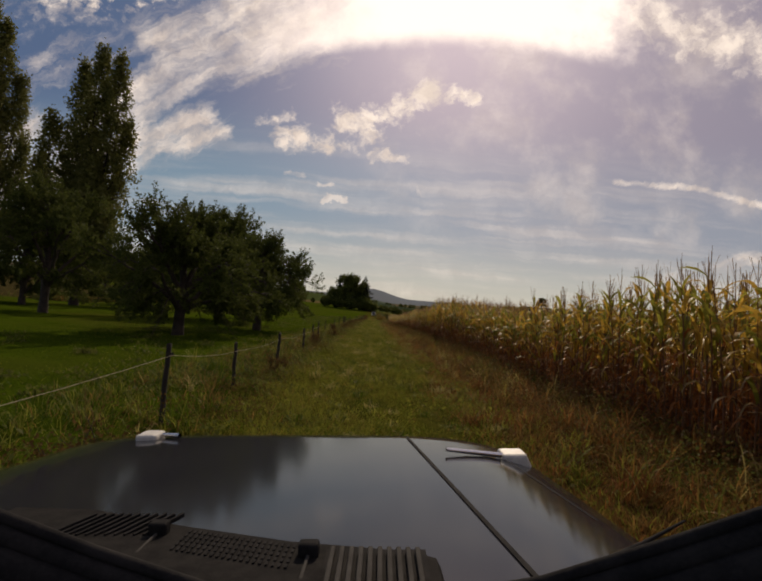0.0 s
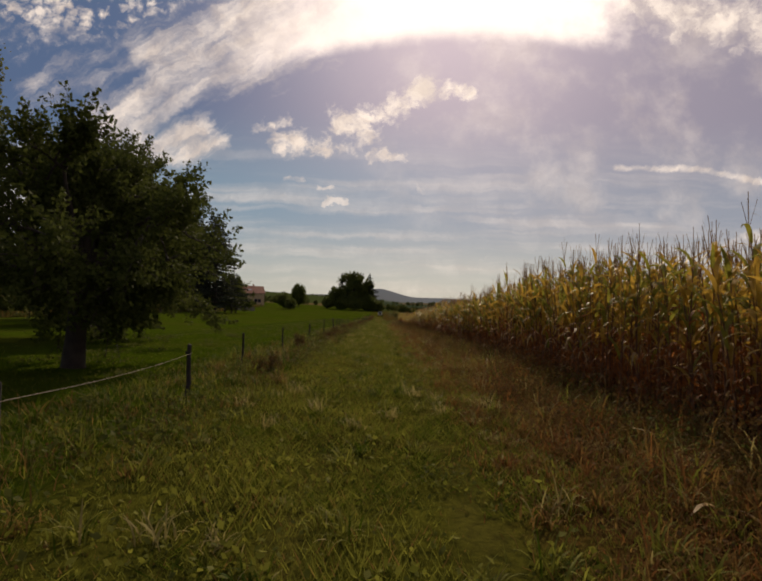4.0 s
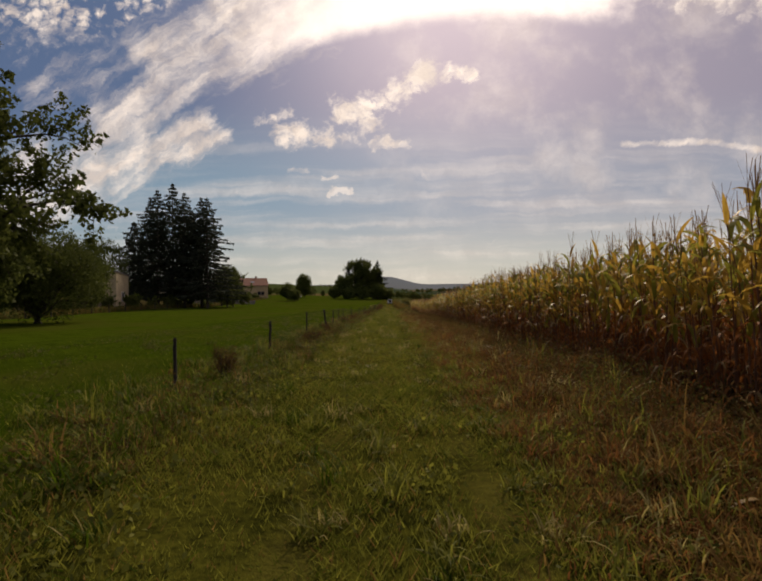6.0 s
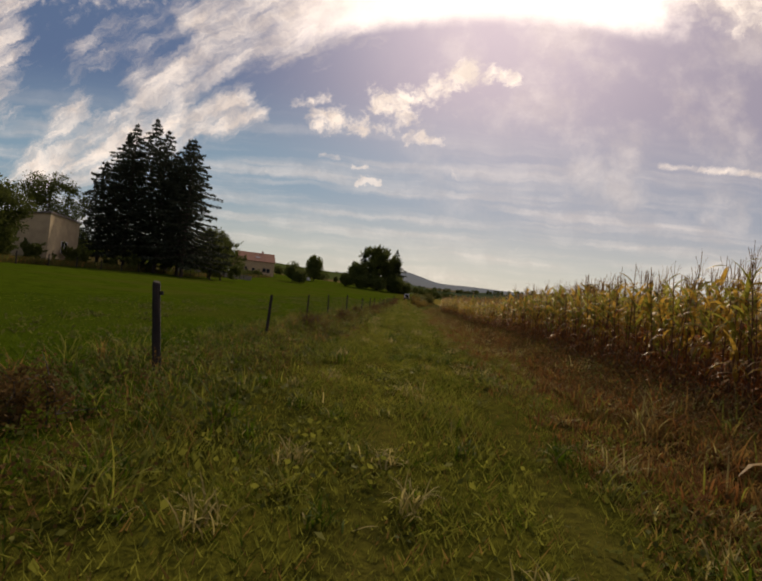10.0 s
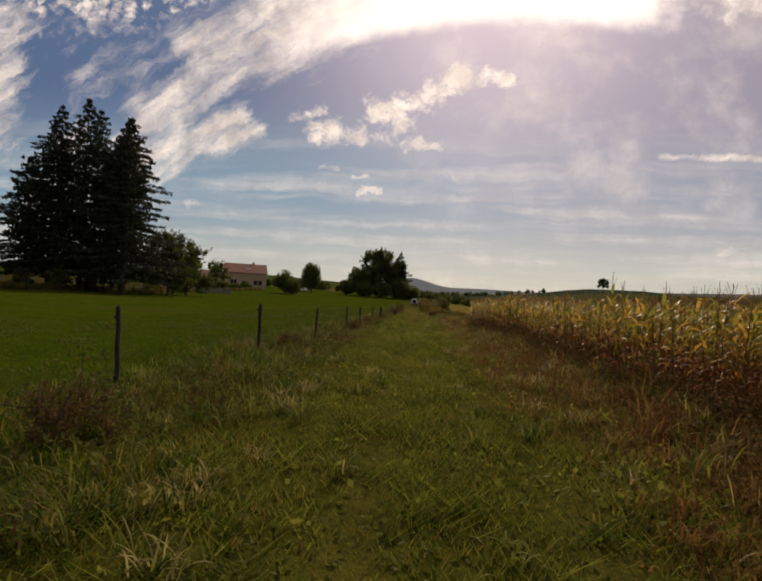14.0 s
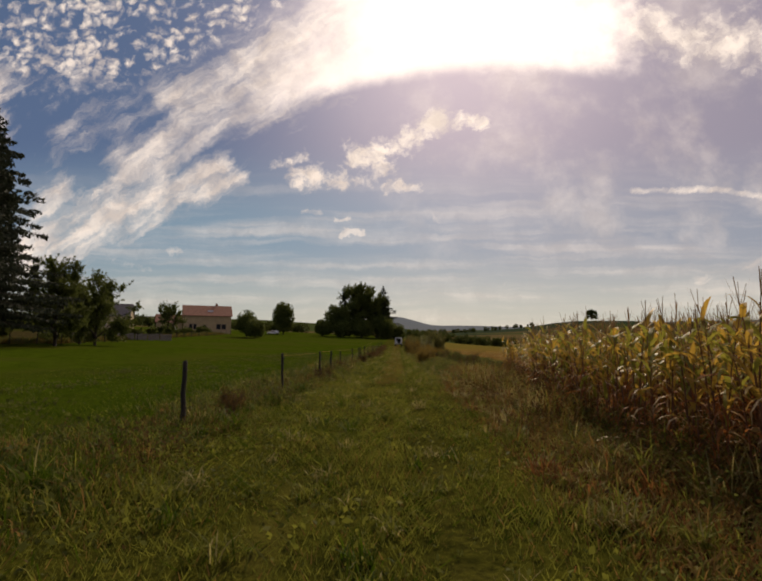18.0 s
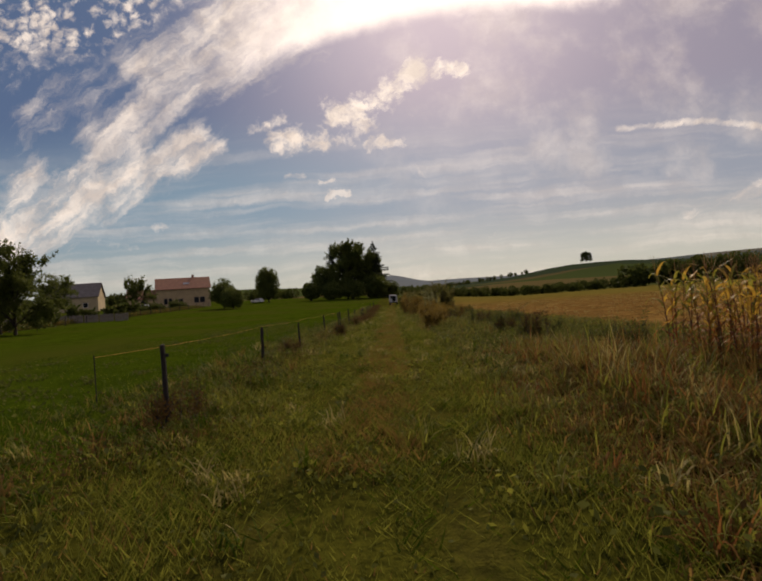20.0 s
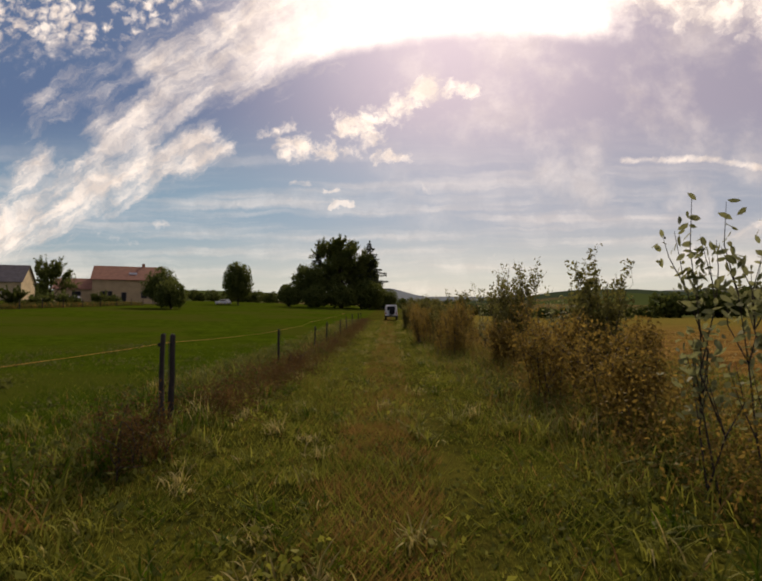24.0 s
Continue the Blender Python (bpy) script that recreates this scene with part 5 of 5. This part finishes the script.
far_edge()


def shrub(name, x, y, h, r, leaf, rng, label, n_stem=7, n_leaf=60, size=0.09, stretch=2.0, category="bush", group="", low=True, foot=0.1, thick=1.0):
    z = float(height(x, y)) - 0.03
    e = empty(name, pose(x, y, z), label, category, group)
    stems, cs = [], []
    for k in range(n_stem):
        a = rng.uniform(0, 6.28)
        tip = np.array([math.cos(a) * r * rng.uniform(0.2, 1), math.sin(a) * r * rng.uniform(0.2, 1), h * rng.uniform(0.6, 1.0)])
        b = np.array([math.cos(a), math.sin(a), 0]) * (r * foot * rng.uniform(0.2, 1))
        m = b + (tip - b) * np.array([0.3, 0.3, 0.55])
        path = np.array([b, b + (m - b) * 0.5, m, m + (tip - m) * 0.55, tip]) + rng.normal(0, 0.02 * h, (5, 3))
        stems.append(tube(path, np.linspace(0.016, 0.004, 5) * max(1, h / 2) * thick, 4))
        for j in range(4):
            i = rng.integers(1, 4)
            q = path[i]
            t2 = q + rng.normal(0, 0.28 * r, 3) + np.array([0, 0, 0.22 * h])
            sub = np.array([q, (q + t2) / 2 + rng.normal(0, 0.02 * h, 3), t2])
            stems.append(tube(sub, [0.007, 0.005, 0.002], 3))
            u = rng.uniform(0.2, 1.0, (n_leaf // 4, 1))
            cs.append(q + (t2 - q) * u + rng.normal(0, 0.05, (n_leaf // 4, 3)))
        u = rng.uniform(0.0, 1.0, (n_leaf // 2, 1))
        cs.append(m + (tip - m) * u + rng.normal(0, 0.06, (n_leaf // 2, 3)))
        if not low:
            continue
        u = rng.uniform(0.15, 1.0, (n_leaf // 2, 1))
        cs.append(b + (m - b) * u + rng.normal(0, 0.16 * r + 0.03, (n_leaf // 2, 3)))
    v, f = merge(stems)
    mesh_part("stem", arrays("stem", v, f, [M["bark"]]), e)
    v, f = oval_leaves(rng, np.concatenate(cs), size, stretch)
    mesh_part("foliage", arrays("foliage", v, f, [M[leaf]]), e)
    return e


rr = R(80)
for k in range(40):
    x, y = far_line((k + rr.uniform(0, 0.8)) / 41)
    shrub("field_bush", x - 3.2 - abs(rr.normal(0, 2.2)), y, rr.uniform(1.2, 2.8), rr.uniform(1.2, 2.2), "leaf", R(500 + k), "dark green bush on the far edge of the pasture", 14, 120, 0.3, 1.5, "bush", "bushes on the far edge")
BUSH = "loose hedge bush with small yellowing leaves beside the lane"
HEDGE = [(2.4, 133.9, 1.0), (2.7, 135.2, 1.0), (3.0, 137.6, 1.0), (3.1, 139.6, 1.1), (2.8, 141.6, 1.35), (3.9, 142.6, 1.2), (3.2, 146.5, 1.5), (3.0, 148.6, 1.7), (5.1, 151.7, 3.0), (4.8, 150.9, 2.4), (3.4, 153.2, 1.6), (4.2, 155.3, 3.2), (3.7, 154.6, 2.5)]
HEDGE += [(2.7 + rr.normal(0, 0.3), 157.5 + k * 2.2 + rr.normal(0, 0.4), rr.uniform(1.6, 2.7)) for k in range(18)]
for k, (x, y, h) in enumerate(HEDGE):
    if h < 2.2:
        shrub("hedge_bush", x, y, h, 0.35 + 0.27 * h, "bush_leaf", R(200 + k), BUSH, int(4 + 6 * h), 230, 0.045, 1.7, "bush", "hedge beside the lane", True, 0.7, 0.6)
    else:
        shrub("sallow_bush", x, y, h, 0.25 + 0.2 * h, "sallow_leaf", R(200 + k), "tall sallow bush with upright leafy shoots", int(4 + 3.5 * h), 150, 0.085, 2.0, "bush", "hedge beside the lane", True, 0.5, 0.7)
for k, (x, y, h) in enumerate([(2.75, 143.95, 2.6), (3.1, 143.75, 2.4), (4.0, 151.2, 2.6), (3.5, 157.0, 2.8)]):
    shrub("willow_bush", x, y, h, 0.32, "willow_leaf", R(240 + k), "slender willow shoots with long pale leaves", 3, 58, 0.095, 2.4, "bush", "hedge beside the lane", False, 0.1, 0.5)
DOCK = "dead brown dock stems standing in the verge"
for k in range(18):
    y = 4 + k * 9.4 + rr.normal(0, 1.2)
    x = -2.7 + rr.normal(0, 0.25) - 0.7 * float(ss(28, 38, y)) + 0.7 * float(ss(88, 95, y))
    shrub("dock_plant", x, y, rr.uniform(0.4, 0.75), rr.uniform(0.3, 0.6), "dock", R(300 + k), DOCK, 9, 110, 0.035, 1.8, "weed", "docks along the fence", True, 0.8, 0.5)
for k in range(44):
    y = 118 + k * 1.75 + rr.normal(0, 0.8)
    shrub("verge_weed", 3.9 + abs(rr.normal(0, 1.2)), y, rr.uniform(0.45, 0.95), 0.5, "dock" if k % 3 == 0 else "weed_leaf", R(400 + k), "leafy green and rusty weeds in the verge", 9, 100, 0.04, 1.8, "weed", "weeds in the verge", True, 0.8)


def wood(name, x0, y0, x1, y1, h, n, label, rng):
    """A far wood edge: crowns of clumped leaves over short trunks, one mass."""
    cs = []
    for k in range(n):
        u = (k + rng.uniform(0, 1)) / n
        x, y = x0 + (x1 - x0) * u + rng.normal(0, 4), y0 + (y1 - y0) * u + rng.normal(0, 6)
        hh = h * rng.uniform(0.6, 1.15)
        z = float(height(x, y))
        m = 240
        d = rng.normal(size=(m, 3))
        d /= np.linalg.norm(d, axis=1)[:, None]
        c = np.array([x, y, z + hh * 0.5]) + d * np.array([hh * 0.42, hh * 0.42, hh * 0.5]) * rng.uniform(0.5, 1, (m, 1))
        cs.append(c)
    v, f = leaf_cards(rng, np.concatenate(cs), h * 0.15, 1.3)
    return tagged(new(name, arrays(name, v, f, [M["apple_leaf"]])), label, "woods", kind="stuff")


wood("far_wood", 112, 332, 350, 300, 11.5, 170, "dark far wood behind the stubble field", R(90))
wood("far_hedge", 6, 345, 125, 352, 5, 150, "far hedge and trees across the fields", R(91))
wood("far_hedge", -190, 330, -50, 380, 6, 90, "far hedge and trees across the fields", R(92))
wood("hill_wood", -120, 880, 240, 960, 8, 70, "dark line of trees on the hills", R(93))
branchy("leafy_tree", 302, 864, 15.0, 9.5, "lone tree on a far hill", "apple_leaf", R(95), 0.03, 0.9, 11, 6, 4, 30, 1.5, 2.4, 1.0)


def wheel(e, x, y, z, r, w, hub):
    bm = bmesh.new()
    bmesh.ops.create_cone(bm, cap_ends=True, segments=20, radius1=r, radius2=r, depth=w, matrix=Matrix.Translation((x, y, z)) @ Matrix.Rotation(radians(90), 4, "Y"))
    bmesh.ops.bevel(bm, geom=[q for q in bm.edges if q.calc_face_angle(0) > 1], offset=0.04, segments=2, affect="EDGES")
    t = part("wheel", bm, M["rubber"], e)
    bm = bmesh.new()
    bmesh.ops.create_cone(bm, cap_ends=True, segments=16, radius1=r * 0.58, radius2=r * 0.52, depth=w + 0.03, matrix=Matrix.Translation((x, y, z)) @ Matrix.Rotation(radians(90), 4, "Y"))
    part("rim", bm, hub, t)


def build_jeep():
    x, y = 0.55, 200.0
    e = empty("off_road_car", pose(x, y, float(height(x, y)) + 0.02), "small white off-road car seen from behind on the lane", "car")
    bm = bmesh.new()
    box(bm, -0.76, 0.76, -1.6, 1.6, 0.55, 1.05, 0.05)
    box(bm, -0.70, 0.70, 0.35, 1.58, 1.0, 1.12, 0.04)
    part("body", bm, M["white_paint"], e)
    bm = bmesh.new()
    vs = box(bm, -0.74, 0.74, -1.58, 0.5, 1.05, 1.85, 0.05)
    for v in vs:
        if v.co.z > 1.5:
            v.co.x *= 0.9
    part("cabin", bm, M["white_paint"], e)
    bm = bmesh.new()
    box(bm, -0.5, 0.5, -1.61, -1.56, 1.18, 1.68, 0.02)
    part("rear_window", bm, M["tinted_glass"], e)
    for s in (-1, 1):
        bm = bmesh.new()
        box(bm, s * 0.715 - 0.015, s * 0.715 + 0.015, -1.2, 0.2, 1.2, 1.65, 0.0)
        part("side_window", bm, M["tinted_glass"], e)
        bm = bmesh.new()
        box(bm, s * 0.64 - 0.06, s * 0.64 + 0.06, -1.63, -1.57, 0.72, 0.95, 0.015)
        part("rear_lamp", bm, M["red_lamp"], e, "red rear lamp")
        for wy in (-1.0, 1.05):
            wheel(e, s * 0.66, wy, 0.34, 0.34, 0.22, M["steel"])
    bm = bmesh.new()
    bmesh.ops.create_cone(bm, cap_ends=True, segments=20, radius1=0.33, radius2=0.33, depth=0.2, matrix=Matrix.Translation((0.1, -1.72, 0.98)) @ Matrix.Rotation(radians(90), 4, "X"))
    part("spare_wheel", bm, M["rubber"], e, "black spare wheel on the rear door")
    bm = bmesh.new()
    box(bm, -0.75, 0.75, -1.74, -1.6, 0.42, 0.56, 0.03)
    part("bumper", bm, M["black_plastic"], e)


build_jeep()


def parked_car(x, y, turn, label):
    e = empty("parked_car", pose(x, y, float(height(x, y)) + 0.02, 0, 0, turn), label, "car", "cars parked by the houses")
    bm = bmesh.new()
    box(bm, -0.86, 0.86, -2.1, 2.1, 0.28, 0.92, 0.12)
    part("body", bm, M["white_paint"], e)
    bm = bmesh.new()
    vs = box(bm, -0.80, 0.80, -1.9, 0.9, 0.86, 1.46, 0.08)
    for v in vs:
        if v.co.z > 1.2:
            v.co.x *= 0.82
            v.co.y = -0.55 + (v.co.y + 0.55) * 0.72
    part("cabin", bm, M["white_paint"], e)
    for s in (-1, 1):
        bm = bmesh.new()
        vs = box(bm, s * 0.765 - 0.02, s * 0.765 + 0.02, -1.5, 0.5, 0.98, 1.34)
        for v in vs:
            if v.co.z > 1.2:
                v.co.x -= s * 0.06
                v.co.y *= 0.8
        part("side_window", bm, M["dark_glass"], e)
        for wy in (-1.3, 1.3):
            wheel(e, s * 0.76, wy, 0.31, 0.31, 0.2, M["steel"])


parked_car(-45.0, 272.5, 70, "small white car parked under the lone tree")
parked_car(-72.5, 251.0, 60, "small white car parked beside the house")


def yard_boards():
    """Weathered board screens round the yard behind the far fence."""
    for k in range(9):
        x, y = -60.0 + k * 2.05, 182.0 + k * 0.7
        e = empty("board_screen", pose(x, y, float(height(x, y)), 0, 0, 18), "weathered grey board screen round a yard", "screen", "screens round the yard")
        for j in range(10):
            bm = bmesh.new()
            top = 1.25 + 0.06 * math.sin(k * 3.1 + j * 1.7)
            box(bm, -1.0 + j * 0.2, -0.82 + j * 0.2, -0.012, 0.012, 0.05, top, 0.004)
            part("board", bm, M["grey_board"], e)
        bm = bmesh.new()
        box(bm, -1.0, 1.0, 0.016, 0.05, 0.5, 0.6, 0.005)
        part("rail", bm, M["grey_board"], e)


yard_boards()

# ---- the car that starts the drive: bonnet, cowl and lower windscreen seal in front of the eye ----


def build_car():
    base = aim(*PATH[0][1:]) @ Matrix(((1, 0, 0, 0), (0, 0, 1, 0), (0, -1, 0, 0), (0, 0, 0, 1))) @ Matrix.Rotation(radians(-3.0), 4, "X")
    e = empty("off_road_car", base, "dark grey off-road car with a glossy bonnet on the lane", "car")
    MID, HALF = -0.38, 0.92

    def top(x, d):
        return -(0.385 + 0.085 * (d - 0.8) / 1.17) - 0.08 * (abs(x - MID) / HALF) ** 5

    def sheet(bm, x0, x1, d0, d1, nx, nd, lift=0.0, thick=0.03):
        g = []
        for j in range(nd + 1):
            d = d0 + (d1 - d0) * j / nd
            flare = 1 + 0.07 * min(1.0, max(0.0, (1.7 - d) / 0.8))
            xs = [MID + ((x0 - MID) + (x1 - x0) * i / nx) * flare for i in range(nx + 1)]
            g.append([bm.verts.new((x, d, top(x, d) + lift)) for x in xs])
        for j in range(nd):
            for i in range(nx):
                bm.faces.new((g[j][i], g[j][i + 1], g[j + 1][i + 1], g[j + 1][i]))
        return g
    bm = bmesh.new()
    g = sheet(bm, MID - HALF, MID + HALF, 0.55, 1.93, 28, 22)
    lip = [bm.verts.new((v.co.x, 1.985, v.co.z - 0.02)) for v in g[-1]]
    low = [bm.verts.new((v.co.x, 2.0, v.co.z - 0.12)) for v in g[-1]]
    for a, b in ((g[-1], lip), (lip, low)):
        for i in range(28):
            bm.faces.new((a[i], a[i + 1], b[i + 1], b[i]))
    for k, s in ((0, -1), (-1, 1)):
        col = [row[k] for row in g] + [lip[k], low[k]]
        out = [bm.verts.new((v.co.x + s * 0.02, v.co.y, v.co.z - 0.03)) for v in col]
        dn = [bm.verts.new((v.co.x + s * 0.03, v.co.y, v.co.z - 0.14)) for v in col]
        for a, b in ((col, out), (out, dn)):
            for i in range(len(col) - 1):
                bm.faces.new((a[i], a[i + 1], b[i + 1], b[i]))
    bmesh.ops.recalc_face_normals(bm, faces=bm.faces[:])
    for f in bm.faces:
        f.smooth = True
    bonnet = part("bonnet", bm, M["car_paint"], e, "glossy dark grey bonnet reflecting the sky")
    # pressed crease and side seam
    for a, b, w in (((0.10, 1.9), (0.25, 0.6), 0.005), ((0.42, 1.68), (0.50, 1.15), 0.003)):
        bm = bmesh.new()
        rows = []
        for j in range(13):
            u = j / 12
            x, d = a[0] + (b[0] - a[0]) * u, a[1] + (b[1] - a[1]) * u
            rows.append([bm.verts.new((x + s * w, d, top(x, d) + 0.0025)) for s in (-1, 1)])
        for p, q in zip(rows, rows[1:]):
            bm.faces.new((p[0], p[1], q[1], q[0]))
        part("crease", bm, M["rubber"], bonnet)
    # cowl with its grilles
    front = [(-0.72, 1.02), (-0.56, 1.0), (-0.38, 0.92), (-0.15, 0.84), (0.06, 0.80), (0.085, 0.78), (0.09, 0.5)]

    def edge(x):
        for (x0, d0), (x1, d1) in zip(front, front[1:]):
            if x0 <= x <= x1:
                return d0 + (d1 - d0) * (x - x0) / (x1 - x0)
        return front[0][1]
    bm = bmesh.new()
    rows = []
    for i in range(29):
        x = -0.74 + 0.825 * i / 28
        d = edge(x)
        rows.append([bm.verts.new((x, d, top(x, d) + 0.001)), bm.verts.new((x, d - 0.012, top(x, d) + 0.014)), bm.verts.new((x, 0.5, top(x, 0.6) + 0.02))])
    for p, q in zip(rows, rows[1:]):
        bm.faces.new((p[0], q[0], q[1], p[1])), bm.faces.new((p[1], q[1], q[2], p[2]))
    end = rows[-1]
    down = [bm.verts.new((0.095, v.co.y, v.co.z - 0.02)) for v in end]
    bm.faces.new((end[0], down[0], down[1], end[1])), bm.faces.new((end[1], down[1], down[2], end[2]))
    bmesh.ops.recalc_face_normals(bm, faces=bm.faces[:])
    cowl = part("cowl", bm, M["cowl_plastic"], e, "matt black plastic cowl with air grilles")
    zc = lambda x, d: top(x, 0.75) + 0.0195
    for i in range(10):
        bm = bmesh.new()
        x = -0.078 + 0.0145 * i
        box(bm, x, x + 0.0075, 0.60, 0.775, zc(x, 0.7) - 0.006, zc(x, 0.7) + 0.006, 0.0015)
        part("grille_bar", bm, M["white_plastic_dim"], cowl)
    bm = bmesh.new()
    box(bm, -0.085, 0.07, 0.595, 0.785, zc(0, 0.7) - 0.012, zc(0, 0.7) - 0.004)
    part("grille_back", bm, M["rubber"], cowl)
    for i in range(11):
        bm = bmesh.new()
        x = -0.555 + 0.0165 * i
        m = Matrix.Translation((x, 0.90, top(x, 0.9) + 0.016)) @ Matrix.Rotation(radians(-20), 4, "Z")
        box(bm, -0.0025, 0.0025, -0.05, 0.045, -0.004, 0.0035, 0.0, m)
        part("grille_bar", bm, M["rubber"], cowl)
    for i in range(20):
        for j in range(5):
            bm = bmesh.new()
            x = -0.335 + 0.0102 * i
            d = edge(x) - 0.03 - 0.018 * j
            box(bm, x, x + 0.0045, d - 0.011, d, top(x, d) + 0.010, top(x, d) + 0.0162)
            part("grille_slot", bm, M["rubber"], cowl)
    for x, d in ((-0.385, 0.865), (-0.112, 0.775)):
        bm = bmesh.new()
        z = top(x, d) + 0.02
        box(bm, x - 0.016, x + 0.016, d - 0.012, d + 0.012, z - 0.01, z + 0.014, 0.005)
        jet = part("washer_jet", bm, M["rubber"], cowl)
        bm = bmesh.new()
        box(bm, x - 0.0025, x + 0.0025, d - 0.08, d - 0.012, z - 0.006, z - 0.001, 0.001)
        part("jet_clip", bm, M["white_plastic_dim"], jet)
    # bonnet corner catches
    for x0, x1, d, r0, r1 in ((0.40, 0.515, 1.72, 0.235, 0.41), (-0.92, -0.84, 1.88, -0.845, -0.76)):
        bm = bmesh.new()
        z = top((x0 + x1) / 2, d)
        vs = box(bm, x0, x1, d - 0.04, d + 0.05, z - 0.02, z + (0.03 if x0 > 0 else 0.022), 0.01)
        for v in vs:
            if v.co.z > z + 0.02:
                v.co.x += (0.5 * (x0 + x1) - v.co.x) * 0.25
        c = part("bonnet_catch", bm, M["white_plastic"], e, "pale plastic bonnet catch with a chrome rod")
        ends = [[0.215, 1.62, top(0.215, 1.62) + 0.016], [0.41, 1.69, z + 0.026]] if x0 > 0 else [[r0, d + 0.02, z + 0.012], [r1, d - 0.02, top(r1, d - 0.02) + 0.012]]
        v, f = tube(np.array([ends[0], [(a + b) / 2 for a, b in zip(*ends)], ends[1]]), [0.006, 0.008, 0.009], 8)
        mesh_part("rod", arrays("rod", v, f, [M["chrome"]], smooth=True), c, "polished chrome rod")
    # windscreen seals along the lower edge, and wiper
    for off, r in ((0.02, 0.008), (0.045, 0.013), (0.08, 0.021), (0.125, 0.032), (0.19, 0.048)):
        pts = np.array([[-0.80, 0.40, -0.045], [-0.62, 0.56, -0.172], [-0.50, 0.62, -0.222], [-0.36, 0.63, -0.28], [-0.2, 0.62, -0.325], [0.0, 0.62, -0.345], [0.2, 0.62, -0.312], [0.34, 0.58, -0.246], [0.44, 0.55, -0.195], [0.62, 0.42, -0.07]])
        pts[:, 2] -= off * 0.7
        pts[:, 1] -= off * 0.3
        v, f = tube(pts, np.full(len(pts), r), 8)
        mesh_part("windscreen_seal", arrays("windscreen_seal", v, f, [M["rubber"]], smooth=True), e)
    v, f = tube(np.array([[0.30, 0.72, -0.36], [0.42, 0.80, -0.365], [0.55, 0.90, -0.37]]), [0.003, 0.004, 0.002], 6)
    mesh_part("wiper", arrays("wiper", v, f, [M["rubber"]]), e)
    # wings, nose, sills and wheels
    for s in (-1, 1):
        x = MID + s * 0.80
        bm = bmesh.new()
        box(bm, min(x, x + s * 0.05), max(x, x + s * 0.05), 0.5, 1.95, -1.0, -0.60, 0.02)
        part("wing", bm, M["car_paint"], e)
        bm = bmesh.new()
        box(bm, min(x, x + s * 0.05), max(x, x + s * 0.05), -1.9, 0.47, -1.15, -0.60, 0.02)
        part("door", bm, M["car_paint"], e)
        bm = bmesh.new()
        bmesh.ops.create_cone(bm, cap_ends=True, segments=20, radius1=0.09, radius2=0.08, depth=0.05, matrix=Matrix.Translation((MID + s * 0.55, 2.0, -0.72)) @ Matrix.Rotation(radians(90), 4, "X"))
        part("headlamp", bm, M["chrome"], e)
        for wy in (1.35, -1.3):
            wheel(e, MID + s * 0.68, wy, -1.26, 0.36, 0.22, M["steel"])
    bm = bmesh.new()
    box(bm, MID - 0.76, MID + 0.76, 1.92, 1.98, -0.95, -0.62, 0.02)
    part("nose_panel", bm, M["car_paint"], e)
    bm = bmesh.new()
    box(bm, MID - 0.8, MID + 0.8, 2.0, 2.12, -1.12, -0.97, 0.02)
    part("bumper", bm, M["black_plastic"], e)
    bm = bmesh.new()
    box(bm, MID - 0.76, MID + 0.76, -1.9, 1.9, -1.12, -1.04, 0.01)
    part("floor_pan", bm, M["black_plastic"], e)
    bm = bmesh.new()
    box(bm, MID - 0.74, MID + 0.74, 0.12, 0.57, -0.66, -0.43, 0.03)
    part("dashboard", bm, M["black_plastic"], e)
    bm = bmesh.new()
    box(bm, MID - 0.8, MID + 0.8, -1.95, -1.9, -1.15, -0.6, 0.02)
    part("tailgate", bm, M["car_paint"], e)


build_car()
